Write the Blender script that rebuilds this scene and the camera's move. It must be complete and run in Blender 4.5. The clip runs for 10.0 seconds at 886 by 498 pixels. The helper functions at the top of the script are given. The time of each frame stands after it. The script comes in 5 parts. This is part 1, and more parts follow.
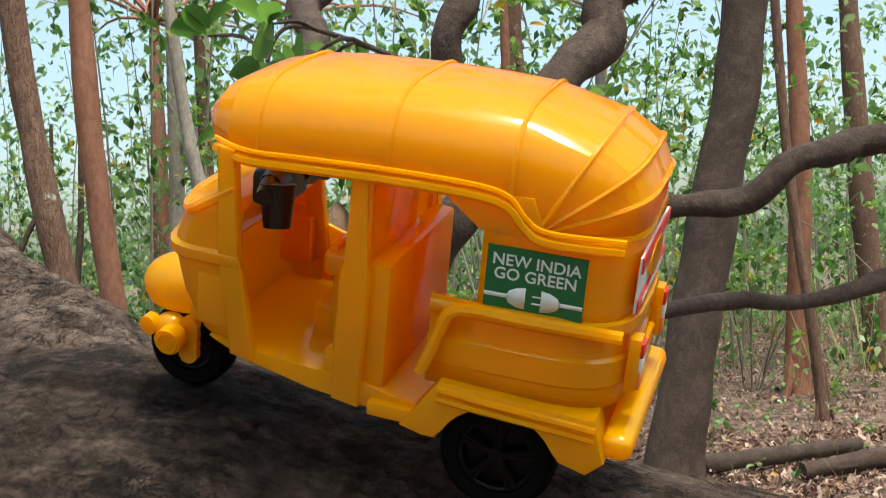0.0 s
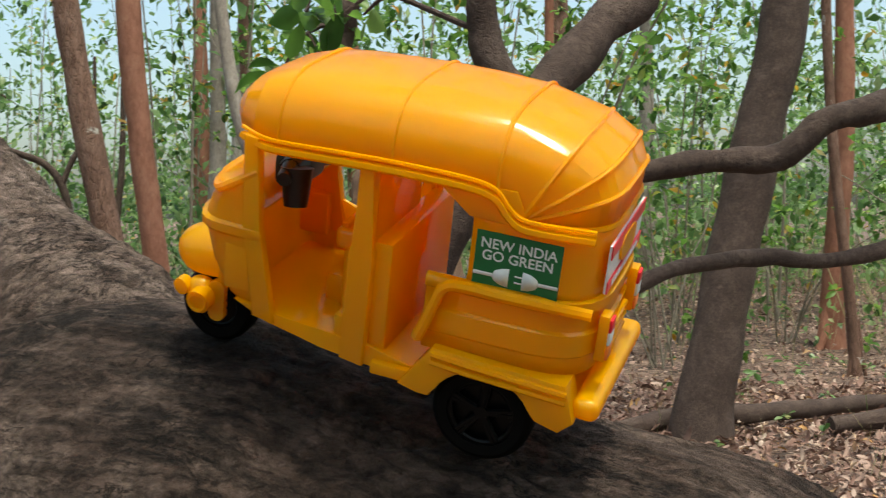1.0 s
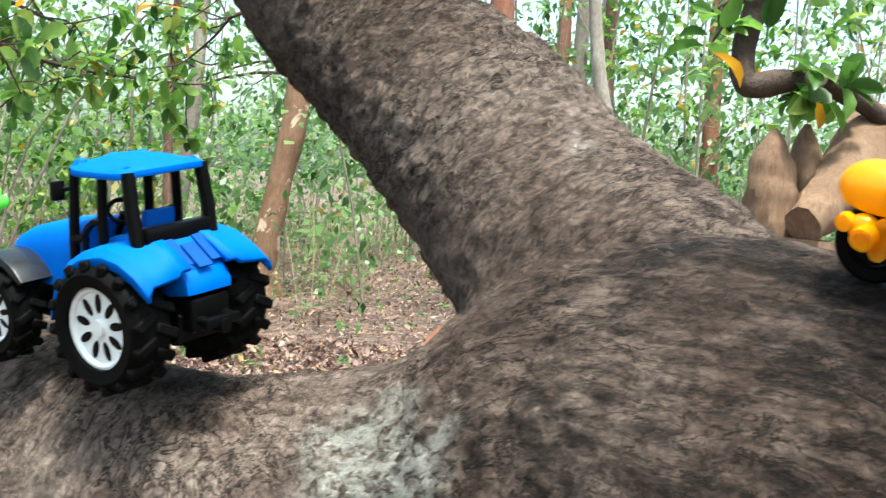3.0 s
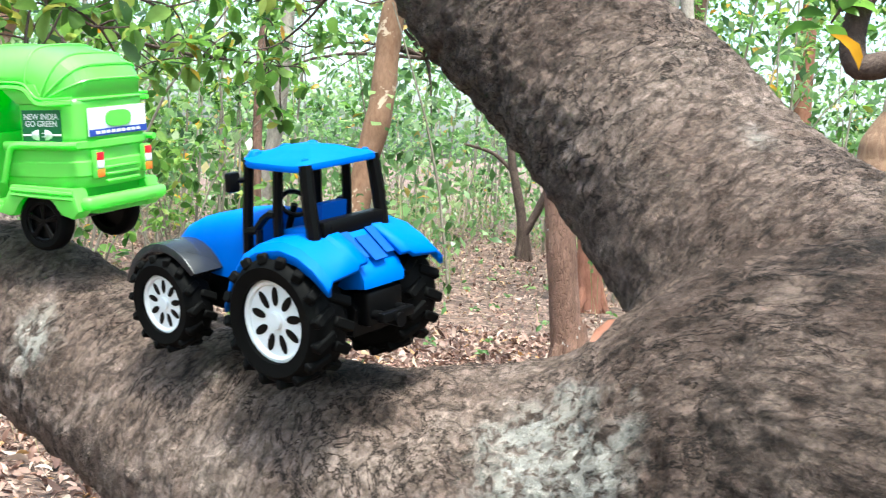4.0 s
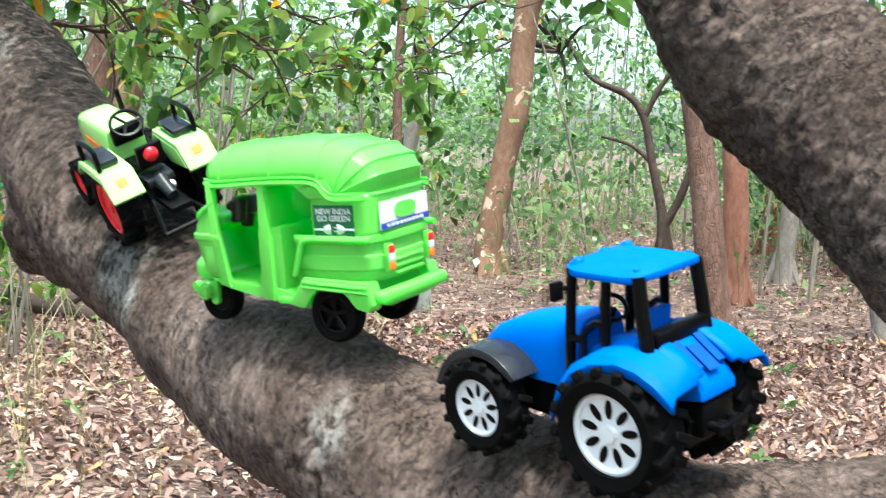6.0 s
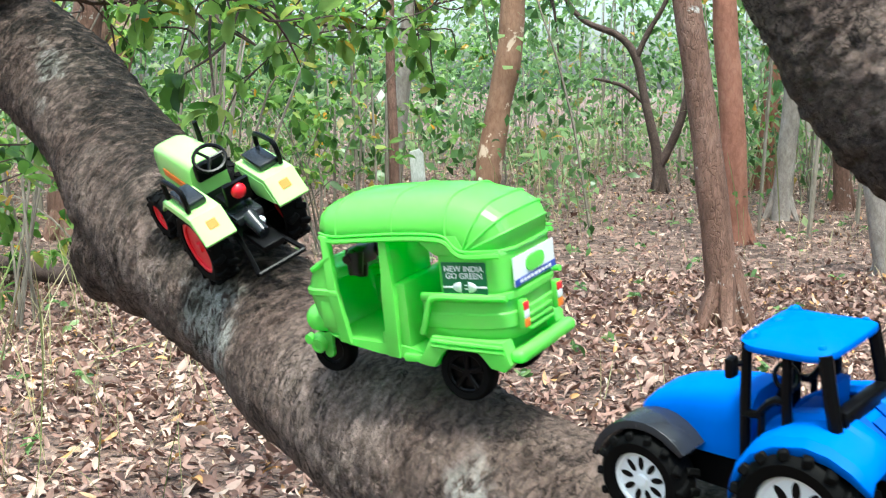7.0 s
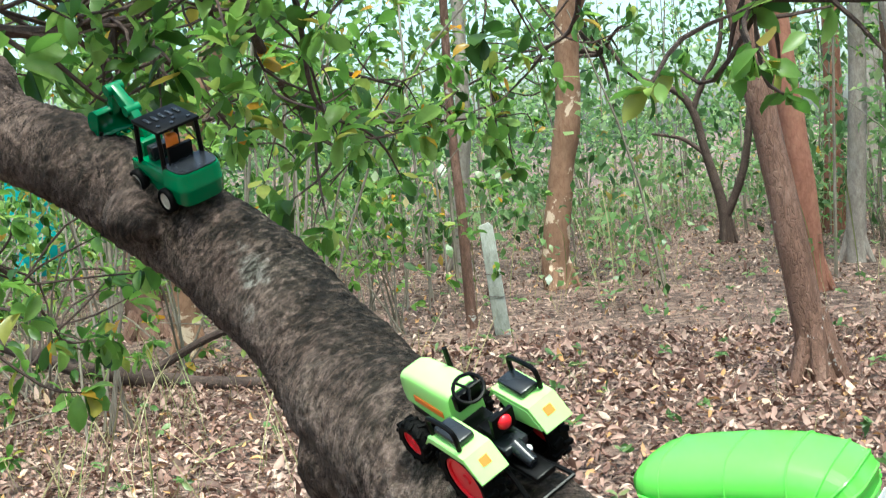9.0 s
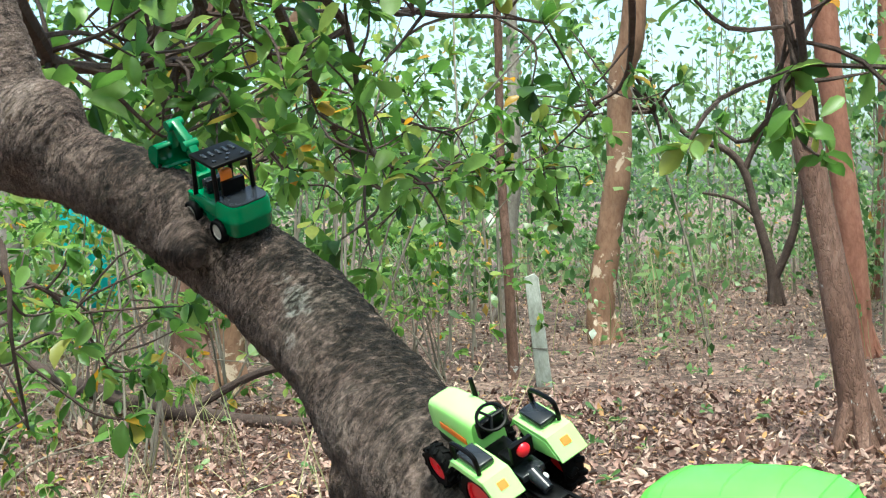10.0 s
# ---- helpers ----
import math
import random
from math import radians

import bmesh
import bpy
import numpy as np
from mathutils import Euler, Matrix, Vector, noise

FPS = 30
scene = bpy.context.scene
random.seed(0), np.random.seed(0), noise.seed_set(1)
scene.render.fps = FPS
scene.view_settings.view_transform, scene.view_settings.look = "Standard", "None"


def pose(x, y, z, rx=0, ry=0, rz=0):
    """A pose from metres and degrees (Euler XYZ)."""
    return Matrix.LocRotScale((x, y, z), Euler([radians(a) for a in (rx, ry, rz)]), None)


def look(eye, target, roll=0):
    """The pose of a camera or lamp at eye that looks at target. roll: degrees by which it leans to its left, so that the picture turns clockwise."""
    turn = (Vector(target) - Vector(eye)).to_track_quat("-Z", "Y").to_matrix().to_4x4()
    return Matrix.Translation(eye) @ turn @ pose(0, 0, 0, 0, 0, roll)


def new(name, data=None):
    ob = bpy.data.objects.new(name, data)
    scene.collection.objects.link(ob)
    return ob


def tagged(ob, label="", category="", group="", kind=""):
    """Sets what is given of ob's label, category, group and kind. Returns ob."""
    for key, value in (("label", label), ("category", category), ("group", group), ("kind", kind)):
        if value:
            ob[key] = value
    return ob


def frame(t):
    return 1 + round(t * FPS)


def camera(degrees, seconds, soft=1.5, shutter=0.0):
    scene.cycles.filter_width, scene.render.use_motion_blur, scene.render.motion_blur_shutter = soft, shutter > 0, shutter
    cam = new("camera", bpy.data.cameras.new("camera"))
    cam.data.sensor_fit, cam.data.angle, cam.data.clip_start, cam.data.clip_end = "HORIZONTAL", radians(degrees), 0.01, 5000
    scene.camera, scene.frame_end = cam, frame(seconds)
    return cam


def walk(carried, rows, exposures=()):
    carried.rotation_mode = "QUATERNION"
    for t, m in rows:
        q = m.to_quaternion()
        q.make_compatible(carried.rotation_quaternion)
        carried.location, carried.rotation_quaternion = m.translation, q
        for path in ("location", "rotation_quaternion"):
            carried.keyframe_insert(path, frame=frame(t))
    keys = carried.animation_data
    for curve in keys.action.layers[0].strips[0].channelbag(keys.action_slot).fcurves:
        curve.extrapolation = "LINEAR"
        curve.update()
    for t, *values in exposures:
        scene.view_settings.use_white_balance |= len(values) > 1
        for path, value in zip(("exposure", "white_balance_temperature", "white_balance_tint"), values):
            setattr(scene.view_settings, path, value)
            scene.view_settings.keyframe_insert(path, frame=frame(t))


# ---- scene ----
# The camera: a phone moved by a standing person along the limb.
cam = camera(38.9, 10.0, soft=1.1, shutter=0.4)
PATH = [
    (0, (-0.0910, -0.0420, 1.3010), (0.3570, 1.9070, 1.3330), -2.90),
    (0.5, (-0.0920, -0.0610, 1.3070), (0.3460, 1.8900, 1.2690), -1.90),
    (1, (-0.0890, -0.0810, 1.3100), (0.2970, 1.8800, 1.2520), -1.20),
    (1.5, (-0.0990, -0.0870, 1.3140), (0.1360, 1.8990, 1.2610), -0.40),
    (2, (-0.1230, -0.0860, 1.3090), (-0.0350, 1.9120, 1.2790), 1.20),
    (2.5, (-0.1540, -0.0850, 1.2990), (-0.2170, 1.9130, 1.2440), 3.20),
    (3, (-0.1780, -0.0700, 1.2940), (-0.3200, 1.9220, 1.1890), 4.00),
    (4.3, (-0.2170, -0.0650, 1.2960), (-0.5140, 1.9070, 1.1490), 4.30),
    (4.5, (-0.2210, -0.0640, 1.2960), (-0.5310, 1.9060, 1.1480), 4.40),
    (5, (-0.2330, -0.0640, 1.3060), (-0.5860, 1.8970, 1.1380), 3.60),
    (5.5, (-0.2560, -0.0610, 1.3110), (-0.6850, 1.8830, 1.1270), 3.30),
    (6, (-0.2770, -0.0690, 1.3300), (-0.7550, 1.8660, 1.1620), 2.30),
    (6.2, (-0.2870, -0.0700, 1.3380), (-0.7720, 1.8620, 1.1580), 1.40),
    (7.5, (-0.3710, -0.0500, 1.3980), (-0.8060, 1.8830, 1.1290), -1.30),
    (8, (-0.4010, -0.0460, 1.4300), (-0.8560, 1.8850, 1.1770), -4.90),
    (8.5, (-0.4270, -0.0580, 1.4470), (-0.9680, 1.8560, 1.2410), -5.60),
    (9, (-0.4380, -0.0690, 1.4560), (-0.9940, 1.8470, 1.3070), -4.80),
    (9.5, (-0.4340, -0.0850, 1.4640), (-1.0340, 1.8210, 1.3680), -5.20),
    (10, (-0.4170, -0.1100, 1.4510), (-1.0410, 1.7890, 1.3850), -2.40),
]
walk(cam, [(t, look(eye, target, roll)) for t, eye, target, roll in PATH],
     [(0.0, 1.15, 7000, -3), (1.2, 0.95, 7000, -3), (2.0, 1.0, 6900, -4), (2.5, 1.5, 6700, -5), (3.0, 1.98, 6350, -6), (4.5, 2.25, 6150, -2), (6.2, 2.0, 6050, -3), (7.5, 1.8, 6000, -5), (10.0, 1.66, 6150, -8)])

# ---- light: bright overcast sky over a thin wood ----
world = bpy.data.worlds.new("sky")
scene.world = world
world.use_nodes = True
wn = world.node_tree.nodes
sky = wn.new("ShaderNodeTexSky")
sky.sky_type = "NISHITA"
sky.sun_disc = False
sky.sun_elevation, sky.sun_rotation = radians(70), radians(160)
sky.air_density, sky.dust_density = 0.9, 4.0
world.node_tree.links.new(sky.outputs[0], wn["Background"].inputs[0])
wn["Background"].inputs[1].default_value = 0.15
sun_data = bpy.data.lights.new("sun", "SUN")
sun_data.energy, sun_data.angle, sun_data.color = 2.3, radians(9), (1.0, 0.97, 0.92)
sun = new("sun", sun_data)
sun.matrix_world = look((0, 0, 0), (-0.12, 0.32, -1.0))


# ---- materials ----
def nodes_of(name):
    m = bpy.data.materials.new(name)
    m.use_nodes = True
    return m, m.node_tree.nodes, m.node_tree.links, m.node_tree.nodes["Principled BSDF"]


def ramp(nodes, stops):
    r = nodes.new("ShaderNodeValToRGB")
    e = r.color_ramp.elements
    while len(e) < len(stops):
        e.new(0.5)
    for k, (pos, col) in zip(e, stops):
        k.position, k.color = pos, (*col, 1)
    return r


def coords(nodes, links, stretch=(1, 1, 1), turn=(0, 0, 0)):
    c, mp = nodes.new("ShaderNodeTexCoord"), nodes.new("ShaderNodeMapping")
    mp.inputs["Scale"].default_value = stretch
    mp.inputs["Rotation"].default_value = [radians(a) for a in turn]
    links.new(c.outputs["Object"], mp.inputs[0])
    return mp.outputs[0]


def noise_tex(nodes, links, vec, scale, detail=6, rough=0.6, warp=0.0):
    n = nodes.new("ShaderNodeTexNoise")
    n.inputs["Scale"].default_value, n.inputs["Detail"].default_value = scale, detail
    n.inputs["Roughness"].default_value, n.inputs["Distortion"].default_value = rough, warp
    links.new(vec, n.inputs["Vector"])
    return n.outputs["Fac"]


def mixed(nodes, links, fac, a, b, mode="MIX"):
    m = nodes.new("ShaderNodeMix")
    m.data_type, m.blend_type = "RGBA", mode
    for sock, v in ((m.inputs[0], fac), (m.inputs[6], a), (m.inputs[7], b)):
        if isinstance(v, (int, float)):
            sock.default_value = v
        elif isinstance(v, tuple):
            sock.default_value = (*v, 1)
        else:
            links.new(v, sock)
    return m.outputs[2]


def bumped(nodes, links, bsdf, heights):
    last = None
    for h, strength, dist in heights:
        b = nodes.new("ShaderNodeBump")
        b.inputs["Strength"].default_value, b.inputs["Distance"].default_value = strength, dist
        links.new(h, b.inputs["Height"])
        if last:
            links.new(last, b.inputs["Normal"])
        last = b.outputs[0]
    links.new(last, bsdf.inputs["Normal"])


def plastic(name, col, rough=0.3, grain=0.06, coat=0.0, spec=0.5, glow=None, through_light=0.45):
    m, n, l, b = nodes_of(name)
    v = coords(n, l)
    f = noise_tex(n, l, v, 60, 4)
    dark = tuple(c * (1 - grain * 2) for c in col)
    l.new(mixed(n, l, f, dark, col), b.inputs["Base Color"])
    rr = n.new("ShaderNodeMapRange")
    rr.inputs[3].default_value, rr.inputs[4].default_value = rough * 0.8, rough * 1.25
    l.new(noise_tex(n, l, v, 140, 3), rr.inputs[0])
    l.new(rr.outputs[0], b.inputs["Roughness"])
    b.inputs["Coat Weight"].default_value = coat
    b.inputs["Specular IOR Level"].default_value = spec
    bumped(n, l, b, [(noise_tex(n, l, v, 900, 2), 0.04, 0.0005)])
    if glow:
        tr, mx = n.new("ShaderNodeBsdfTranslucent"), n.new("ShaderNodeMixShader")
        tr.inputs[0].default_value = (*glow, 1)
        mx.inputs[0].default_value = through_light
        l.new(b.outputs[0], mx.inputs[1])
        l.new(tr.outputs[0], mx.inputs[2])
        l.new(mx.outputs[0], n["Material Output"].inputs[0])
    return m


def bark(name, stops, scale, stretch=(1, 1, 1), rough=0.9, relief=0.02, patches=None, flakes=0.5):
    m, n, l, b = nodes_of(name)
    v = coords(n, l, stretch)
    big, fine = noise_tex(n, l, v, scale * 0.35, 5, 0.6, 0.6), noise_tex(n, l, v, scale * 2.5, 8, 0.7)
    r = ramp(n, stops)
    mx = n.new("ShaderNodeMath")
    mx.operation = "MULTIPLY_ADD"
    l.new(fine, mx.inputs[0])
    mx.inputs[1].default_value = 0.55
    half = n.new("ShaderNodeMath")
    half.operation = "MULTIPLY"
    half.inputs[1].default_value = 0.45
    l.new(big, half.inputs[0])
    l.new(half.outputs[0], mx.inputs[2])
    l.new(mx.outputs[0], r.inputs[0])
    col = r.outputs[0]
    vo = n.new("ShaderNodeTexVoronoi")
    vo.feature = "DISTANCE_TO_EDGE"
    vo.inputs["Scale"].default_value = scale * 1.6
    wob = mixed(n, l, 0.25, v, nz_col(n, l, v, scale * 1.2), "ADD")
    l.new(wob, vo.inputs["Vector"])
    crack = ramp(n, [(0.0, (0, 0, 0)), (0.12, (1, 1, 1))])
    l.new(vo.outputs["Distance"], crack.inputs[0])
    col = mixed(n, l, flakes * 0.55, col, crack.outputs[0], "MULTIPLY")
    for pcol, pscale, lo, hi in patches or ():
        pr = ramp(n, [(lo, (0, 0, 0)), (hi, (1, 1, 1))])
        l.new(noise_tex(n, l, coords(n, l, (1, 1, 1), (20 * pscale, 35, 10)), pscale, 7, 0.65, 0.4), pr.inputs[0])
        col = mixed(n, l, pr.outputs[0], col, pcol)
    l.new(col, b.inputs["Base Color"])
    b.inputs["Roughness"].default_value = rough
    b.inputs["Specular IOR Level"].default_value = 0.25
    bumped(n, l, b, [(crack.outputs[0], flakes, relief * 0.5), (big, 0.8, relief), (fine, 0.9, relief * 0.4)])
    return m


def nz_col(nodes, links, vec, scale):
    t = nodes.new("ShaderNodeTexNoise")
    t.inputs["Scale"].default_value = scale
    links.new(vec, t.inputs["Vector"])
    return t.outputs["Color"]


def leaf_mat(name, stops, through_light=0.35, rough=0.45, gloss=0.35):
    m, n, l, b = nodes_of(name)
    g = n.new("ShaderNodeNewGeometry")
    r = ramp(n, stops)
    l.new(g.outputs["Random Per Island"], r.inputs[0])
    v = coords(n, l)
    col = mixed(n, l, 0.35, r.outputs[0], ramp_of(n, l, noise_tex(n, l, v, 45, 5), (0.35, 0.35, 0.35), (1, 1, 1)), "MULTIPLY")
    l.new(col, b.inputs["Base Color"])
    b.inputs["Roughness"].default_value = rough
    b.inputs["Specular IOR Level"].default_value = gloss
    tr, mx = n.new("ShaderNodeBsdfTranslucent"), n.new("ShaderNodeMixShader")
    l.new(col, tr.inputs[0])
    mx.inputs[0].default_value = through_light
    l.new(b.outputs[0], mx.inputs[1])
    l.new(tr.outputs[0], mx.inputs[2])
    l.new(mx.outputs[0], n["Material Output"].inputs[0])
    return m


def ramp_of(nodes, links, fac, a, b):
    r = ramp(nodes, [(0.3, a), (0.7, b)])
    links.new(fac, r.inputs[0])
    return r.outputs[0]


M_YELLOW = plastic("yellow_plastic", (1.0, 0.58, 0.01), 0.12, coat=0.5, glow=(1.0, 0.52, 0.005), through_light=0.56)
M_GREEN = plastic("green_plastic", (0.30, 0.86, 0.16), 0.24, coat=0.6, glow=(0.09, 0.84, 0.02), through_light=0.48)
M_BLUE = plastic("blue_plastic", (0.0, 0.115, 0.56), 0.65, spec=0.18)
M_BLUE_DARK = plastic("dark_blue_plastic", (0.0, 0.06, 0.32), 0.6, spec=0.2)
M_LIME = plastic("light_green_plastic", (0.40, 0.80, 0.22), 0.14)
M_EMERALD = plastic("dark_green_plastic", (0.003, 0.14, 0.05), 0.22, spec=0.4)
M_BLACK = plastic("black_plastic", (0.003, 0.003, 0.0033), 0.3, spec=0.10)
M_BROWN_BLACK = plastic("brown_black_plastic", (0.012, 0.005, 0.005), 0.35, spec=0.35)
M_GREY = plastic("grey_plastic", (0.016, 0.018, 0.022), 0.25, spec=0.35)
M_RUBBER = plastic("black_rubber", (0.003, 0.003, 0.003), 0.6, spec=0.05)
M_WHITE = plastic("white_plastic", (0.78, 0.80, 0.82), 0.35)
M_BEIGE = plastic("beige_plastic", (0.50, 0.45, 0.38), 0.4)
M_RED = plastic("red_plastic", (0.75, 0.01, 0.025), 0.3)
M_ORANGE = plastic("orange_plastic", (0.85, 0.20, 0.02), 0.4)
M_STICKER = plastic("green_sticker", (0.005, 0.12, 0.035), 0.4)
M_PAPER = plastic("white_sticker", (0.72, 0.74, 0.74), 0.45)
M_NAVY = plastic("blue_sticker", (0.02, 0.06, 0.35), 0.45)

def limb_bark():
    """Grey-brown wrinkled bark with lichen and dark damp patches of their own shapes, and shade painted in round the
    yellow toy; the wrinkles follow the limb.
    """
    m, n, l, b = nodes_of("limb_bark")
    v = coords(n, l)
    at = n.new("ShaderNodeAttribute")
    at.attribute_name = "grain"
    w = at.outputs["Vector"]
    big, mid, fine = noise_tex(n, l, v, 13, 6, 0.65, 0.6), noise_tex(n, l, w, 165, 5, 0.62, 0.45), noise_tex(n, l, v, 420, 6, 0.75, 0.2)
    r = ramp(n, [(0.34, (0.165, 0.114, 0.095)), (0.5, (0.29, 0.212, 0.183)), (0.66, (0.44, 0.343, 0.302))])
    l.new(big, r.inputs[0])
    col = mixed(n, l, 0.75, r.outputs[0], ramp_of(n, l, fine, (0.5, 0.48, 0.46), (1.3, 1.28, 1.25)), "MULTIPLY")
    ridge = ramp(n, [(0.34, (0.30, 0.27, 0.25)), (0.46, (0.84, 0.83, 0.82)), (0.62, (1.28, 1.26, 1.25))])
    l.new(mid, ridge.inputs[0])
    col = mixed(n, l, 0.85, col, ridge.outputs[0], "MULTIPLY")
    k, a = n.new("ShaderNodeMath"), n.new("ShaderNodeMath")
    k.operation, a.operation = "SUBTRACT", "ABSOLUTE"
    k.inputs[1].default_value = 0.5
    l.new(noise_tex(n, l, w, 62, 5, 0.65, 0.5), k.inputs[0])
    l.new(k.outputs[0], a.inputs[0])
    split = ramp(n, [(0.0, (0.12, 0.10, 0.09)), (0.026, (1, 1, 1))])
    l.new(a.outputs[0], split.inputs[0])
    where = ramp(n, [(0.40, (0, 0, 0)), (0.54, (1, 1, 1))])
    l.new(noise_tex(n, l, v, 21, 3, 0.5, 0.2), where.inputs[0])
    cracked = mixed(n, l, where.outputs[0], (1.0, 1.0, 1.0), split.outputs[0])
    col = mixed(n, l, 1.0, col, cracked, "MULTIPLY")
    vo = n.new("ShaderNodeTexVoronoi")
    vo.feature = "DISTANCE_TO_EDGE"
    vo.inputs["Scale"].default_value = 120
    l.new(mixed(n, l, 0.009, w, nz_col(n, l, v, 190), "ADD"), vo.inputs["Vector"])
    plate = ramp(n, [(0.0, (0.22, 0.2, 0.18)), (0.09, (0.9, 0.9, 0.9)), (0.3, (1.12, 1.12, 1.12))])
    l.new(vo.outputs["Distance"], plate.inputs[0])
    col = mixed(n, l, 0.4, col, plate.outputs[0], "MULTIPLY")
    wob = nz_col(n, l, v, 70)
    for place, size, stain_or_shade, power in STAINS_AND_SHADE:
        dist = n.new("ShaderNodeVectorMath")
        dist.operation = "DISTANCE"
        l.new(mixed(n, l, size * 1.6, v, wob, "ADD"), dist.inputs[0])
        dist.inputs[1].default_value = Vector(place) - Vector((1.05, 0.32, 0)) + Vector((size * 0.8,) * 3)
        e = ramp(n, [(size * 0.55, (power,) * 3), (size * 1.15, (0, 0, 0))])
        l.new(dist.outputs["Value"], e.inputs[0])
        hole = ramp(n, [(0.44, (1, 1, 1)), (0.66, (0.8, 0.8, 0.8))]) if stain_or_shade is UMBER_AND_SHADE else ramp(n, [(0.42, (0.05, 0.05, 0.05)), (0.54, (1, 1, 1))]) if stain_or_shade is LICHEN else ramp(n, [(0.48, (1, 1, 1)), (0.62, (0.5, 0.5, 0.5))])
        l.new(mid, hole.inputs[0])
        over = stain_or_shade if stain_or_shade is LICHEN else mixed(n, l, 1.0, col, stain_or_shade, "MULTIPLY")
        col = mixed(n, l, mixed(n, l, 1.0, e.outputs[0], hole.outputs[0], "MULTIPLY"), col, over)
    l.new(col, b.inputs["Base Color"])
    b.inputs["Roughness"].default_value = 0.8
    b.inputs["Specular IOR Level"].default_value = 0.25
    bumped(n, l, b, [(plate.outputs[0], 0.9, 0.004), (cracked, 1.0, 0.006), (mid, 1.0, 0.011), (fine, 1.0, 0.005)])
    return m


# Umber darkens zones of bark; by the yellow toy it is painted shadow.
LICHEN, DAMP_AND_SHADE, MOSS, UMBER_AND_SHADE = (0.60, 0.585, 0.54), (0.20, 0.20, 0.20), (0.19, 0.205, 0.165), (0.40, 0.36, 0.34)
STAINS_AND_SHADE = (((0.02, 0.23, 1.2), 0.20, UMBER_AND_SHADE, 1.0), ((-0.06, 0.25, 1.15), 0.10, UMBER_AND_SHADE, 0.7), ((0.17, 0.20, 1.12), 0.13, UMBER_AND_SHADE, 0.95), ((-0.12, 0.31, 1.23), 0.12, UMBER_AND_SHADE, 0.6), ((-0.24, 0.45, 1.37), 0.12, UMBER_AND_SHADE, 0.5), ((-0.86, 0.74, 1.40), 0.12, UMBER_AND_SHADE, 0.5), ((-1.02, 0.77, 1.48), 0.13, UMBER_AND_SHADE, 0.5), ((-0.72, 0.66, 1.29), 0.10, UMBER_AND_SHADE, 0.35), ((-0.225, 0.335, 1.195), 0.034, LICHEN, 0.75), ((-0.139, 0.327, 1.286), 0.024, DAMP_AND_SHADE, 0.9), ((-0.11, 0.325, 1.288), 0.022, DAMP_AND_SHADE, 0.8), ((-0.159, 0.383, 1.325), 0.016, LICHEN, 0.5),
          ((-0.17, 0.299, 1.222), 0.020, DAMP_AND_SHADE, 0.6), ((-0.618, 0.556, 1.254), 0.026, LICHEN, 1.0), ((-0.60, 0.548, 1.235), 0.021, LICHEN, 0.9), ((-0.444, 0.406, 1.212), 0.016, LICHEN, 0.7),
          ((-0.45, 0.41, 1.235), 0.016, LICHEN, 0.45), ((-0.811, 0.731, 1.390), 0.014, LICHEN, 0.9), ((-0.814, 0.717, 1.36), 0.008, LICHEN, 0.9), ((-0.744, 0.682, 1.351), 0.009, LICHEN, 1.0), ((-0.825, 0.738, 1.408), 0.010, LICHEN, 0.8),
          # last three entries: damp bark with shade under the yellow toy painted in
          ((-0.65, 0.655, 1.325), 0.072, MOSS, 0.92), ((-0.70, 0.71, 1.345), 0.072, MOSS, 0.92), ((-0.75, 0.755, 1.375), 0.072, MOSS, 0.92), ((-0.80, 0.79, 1.41), 0.072, MOSS, 0.92), ((-0.86, 0.815, 1.45), 0.072, MOSS, 0.92), ((-0.95, 0.82, 1.50), 0.072, MOSS, 0.92), ((-0.30, 0.40, 1.22), 0.03, MOSS, 0.6), ((-0.60, 0.60, 1.29), 0.072, MOSS, 0.92), ((-0.908, 0.730, 1.426), 0.022, DAMP_AND_SHADE, 0.95), ((-0.01, 0.225, 1.22), 0.055, DAMP_AND_SHADE, 0.55), ((0.07, 0.19, 1.19), 0.06, DAMP_AND_SHADE, 0.6), ((-0.08, 0.285, 1.272), 0.038, DAMP_AND_SHADE, 0.6))
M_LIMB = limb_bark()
M_BARK_BROWN = bark("brown_bark", [(0.3, (0.075, 0.04, 0.028)), (0.5, (0.165, 0.092, 0.068)), (0.7, (0.25, 0.16, 0.125))], 14, (1, 1, 0.35), 0.9, 0.02,
                    [((0.42, 0.40, 0.37), 9, 0.64, 0.68)], 0.5)
M_BARK_ORANGE = bark("orange_bark", [(0.3, (0.15, 0.06, 0.037)), (0.5, (0.26, 0.115, 0.078)), (0.7, (0.34, 0.175, 0.12))], 8, (1, 1, 0.5), 0.85, 0.012, None, 0.2)
M_BARK_PEEL = bark("peeling_bark", [(0.3, (0.14, 0.07, 0.042)), (0.5, (0.23, 0.13, 0.083)), (0.7, (0.30, 0.185, 0.125))], 9, (1, 1, 0.4), 0.85, 0.015,
                   [((0.52, 0.40, 0.30), 3.0, 0.58, 0.60)], 0.3)
M_BARK_GREY = bark("grey_bark", [(0.3, (0.15, 0.12, 0.10)), (0.5, (0.28, 0.24, 0.21)), (0.7, (0.42, 0.38, 0.35))], 12, (1, 1, 0.5), 0.9, 0.015, None, 0.3)
M_BARK_DARK = bark("dark_bark", [(0.3, (0.03, 0.02, 0.017)), (0.5, (0.075, 0.05, 0.042)), (0.7, (0.14, 0.10, 0.085))], 30, (1, 1, 1), 0.85, 0.01, None, 0.4)
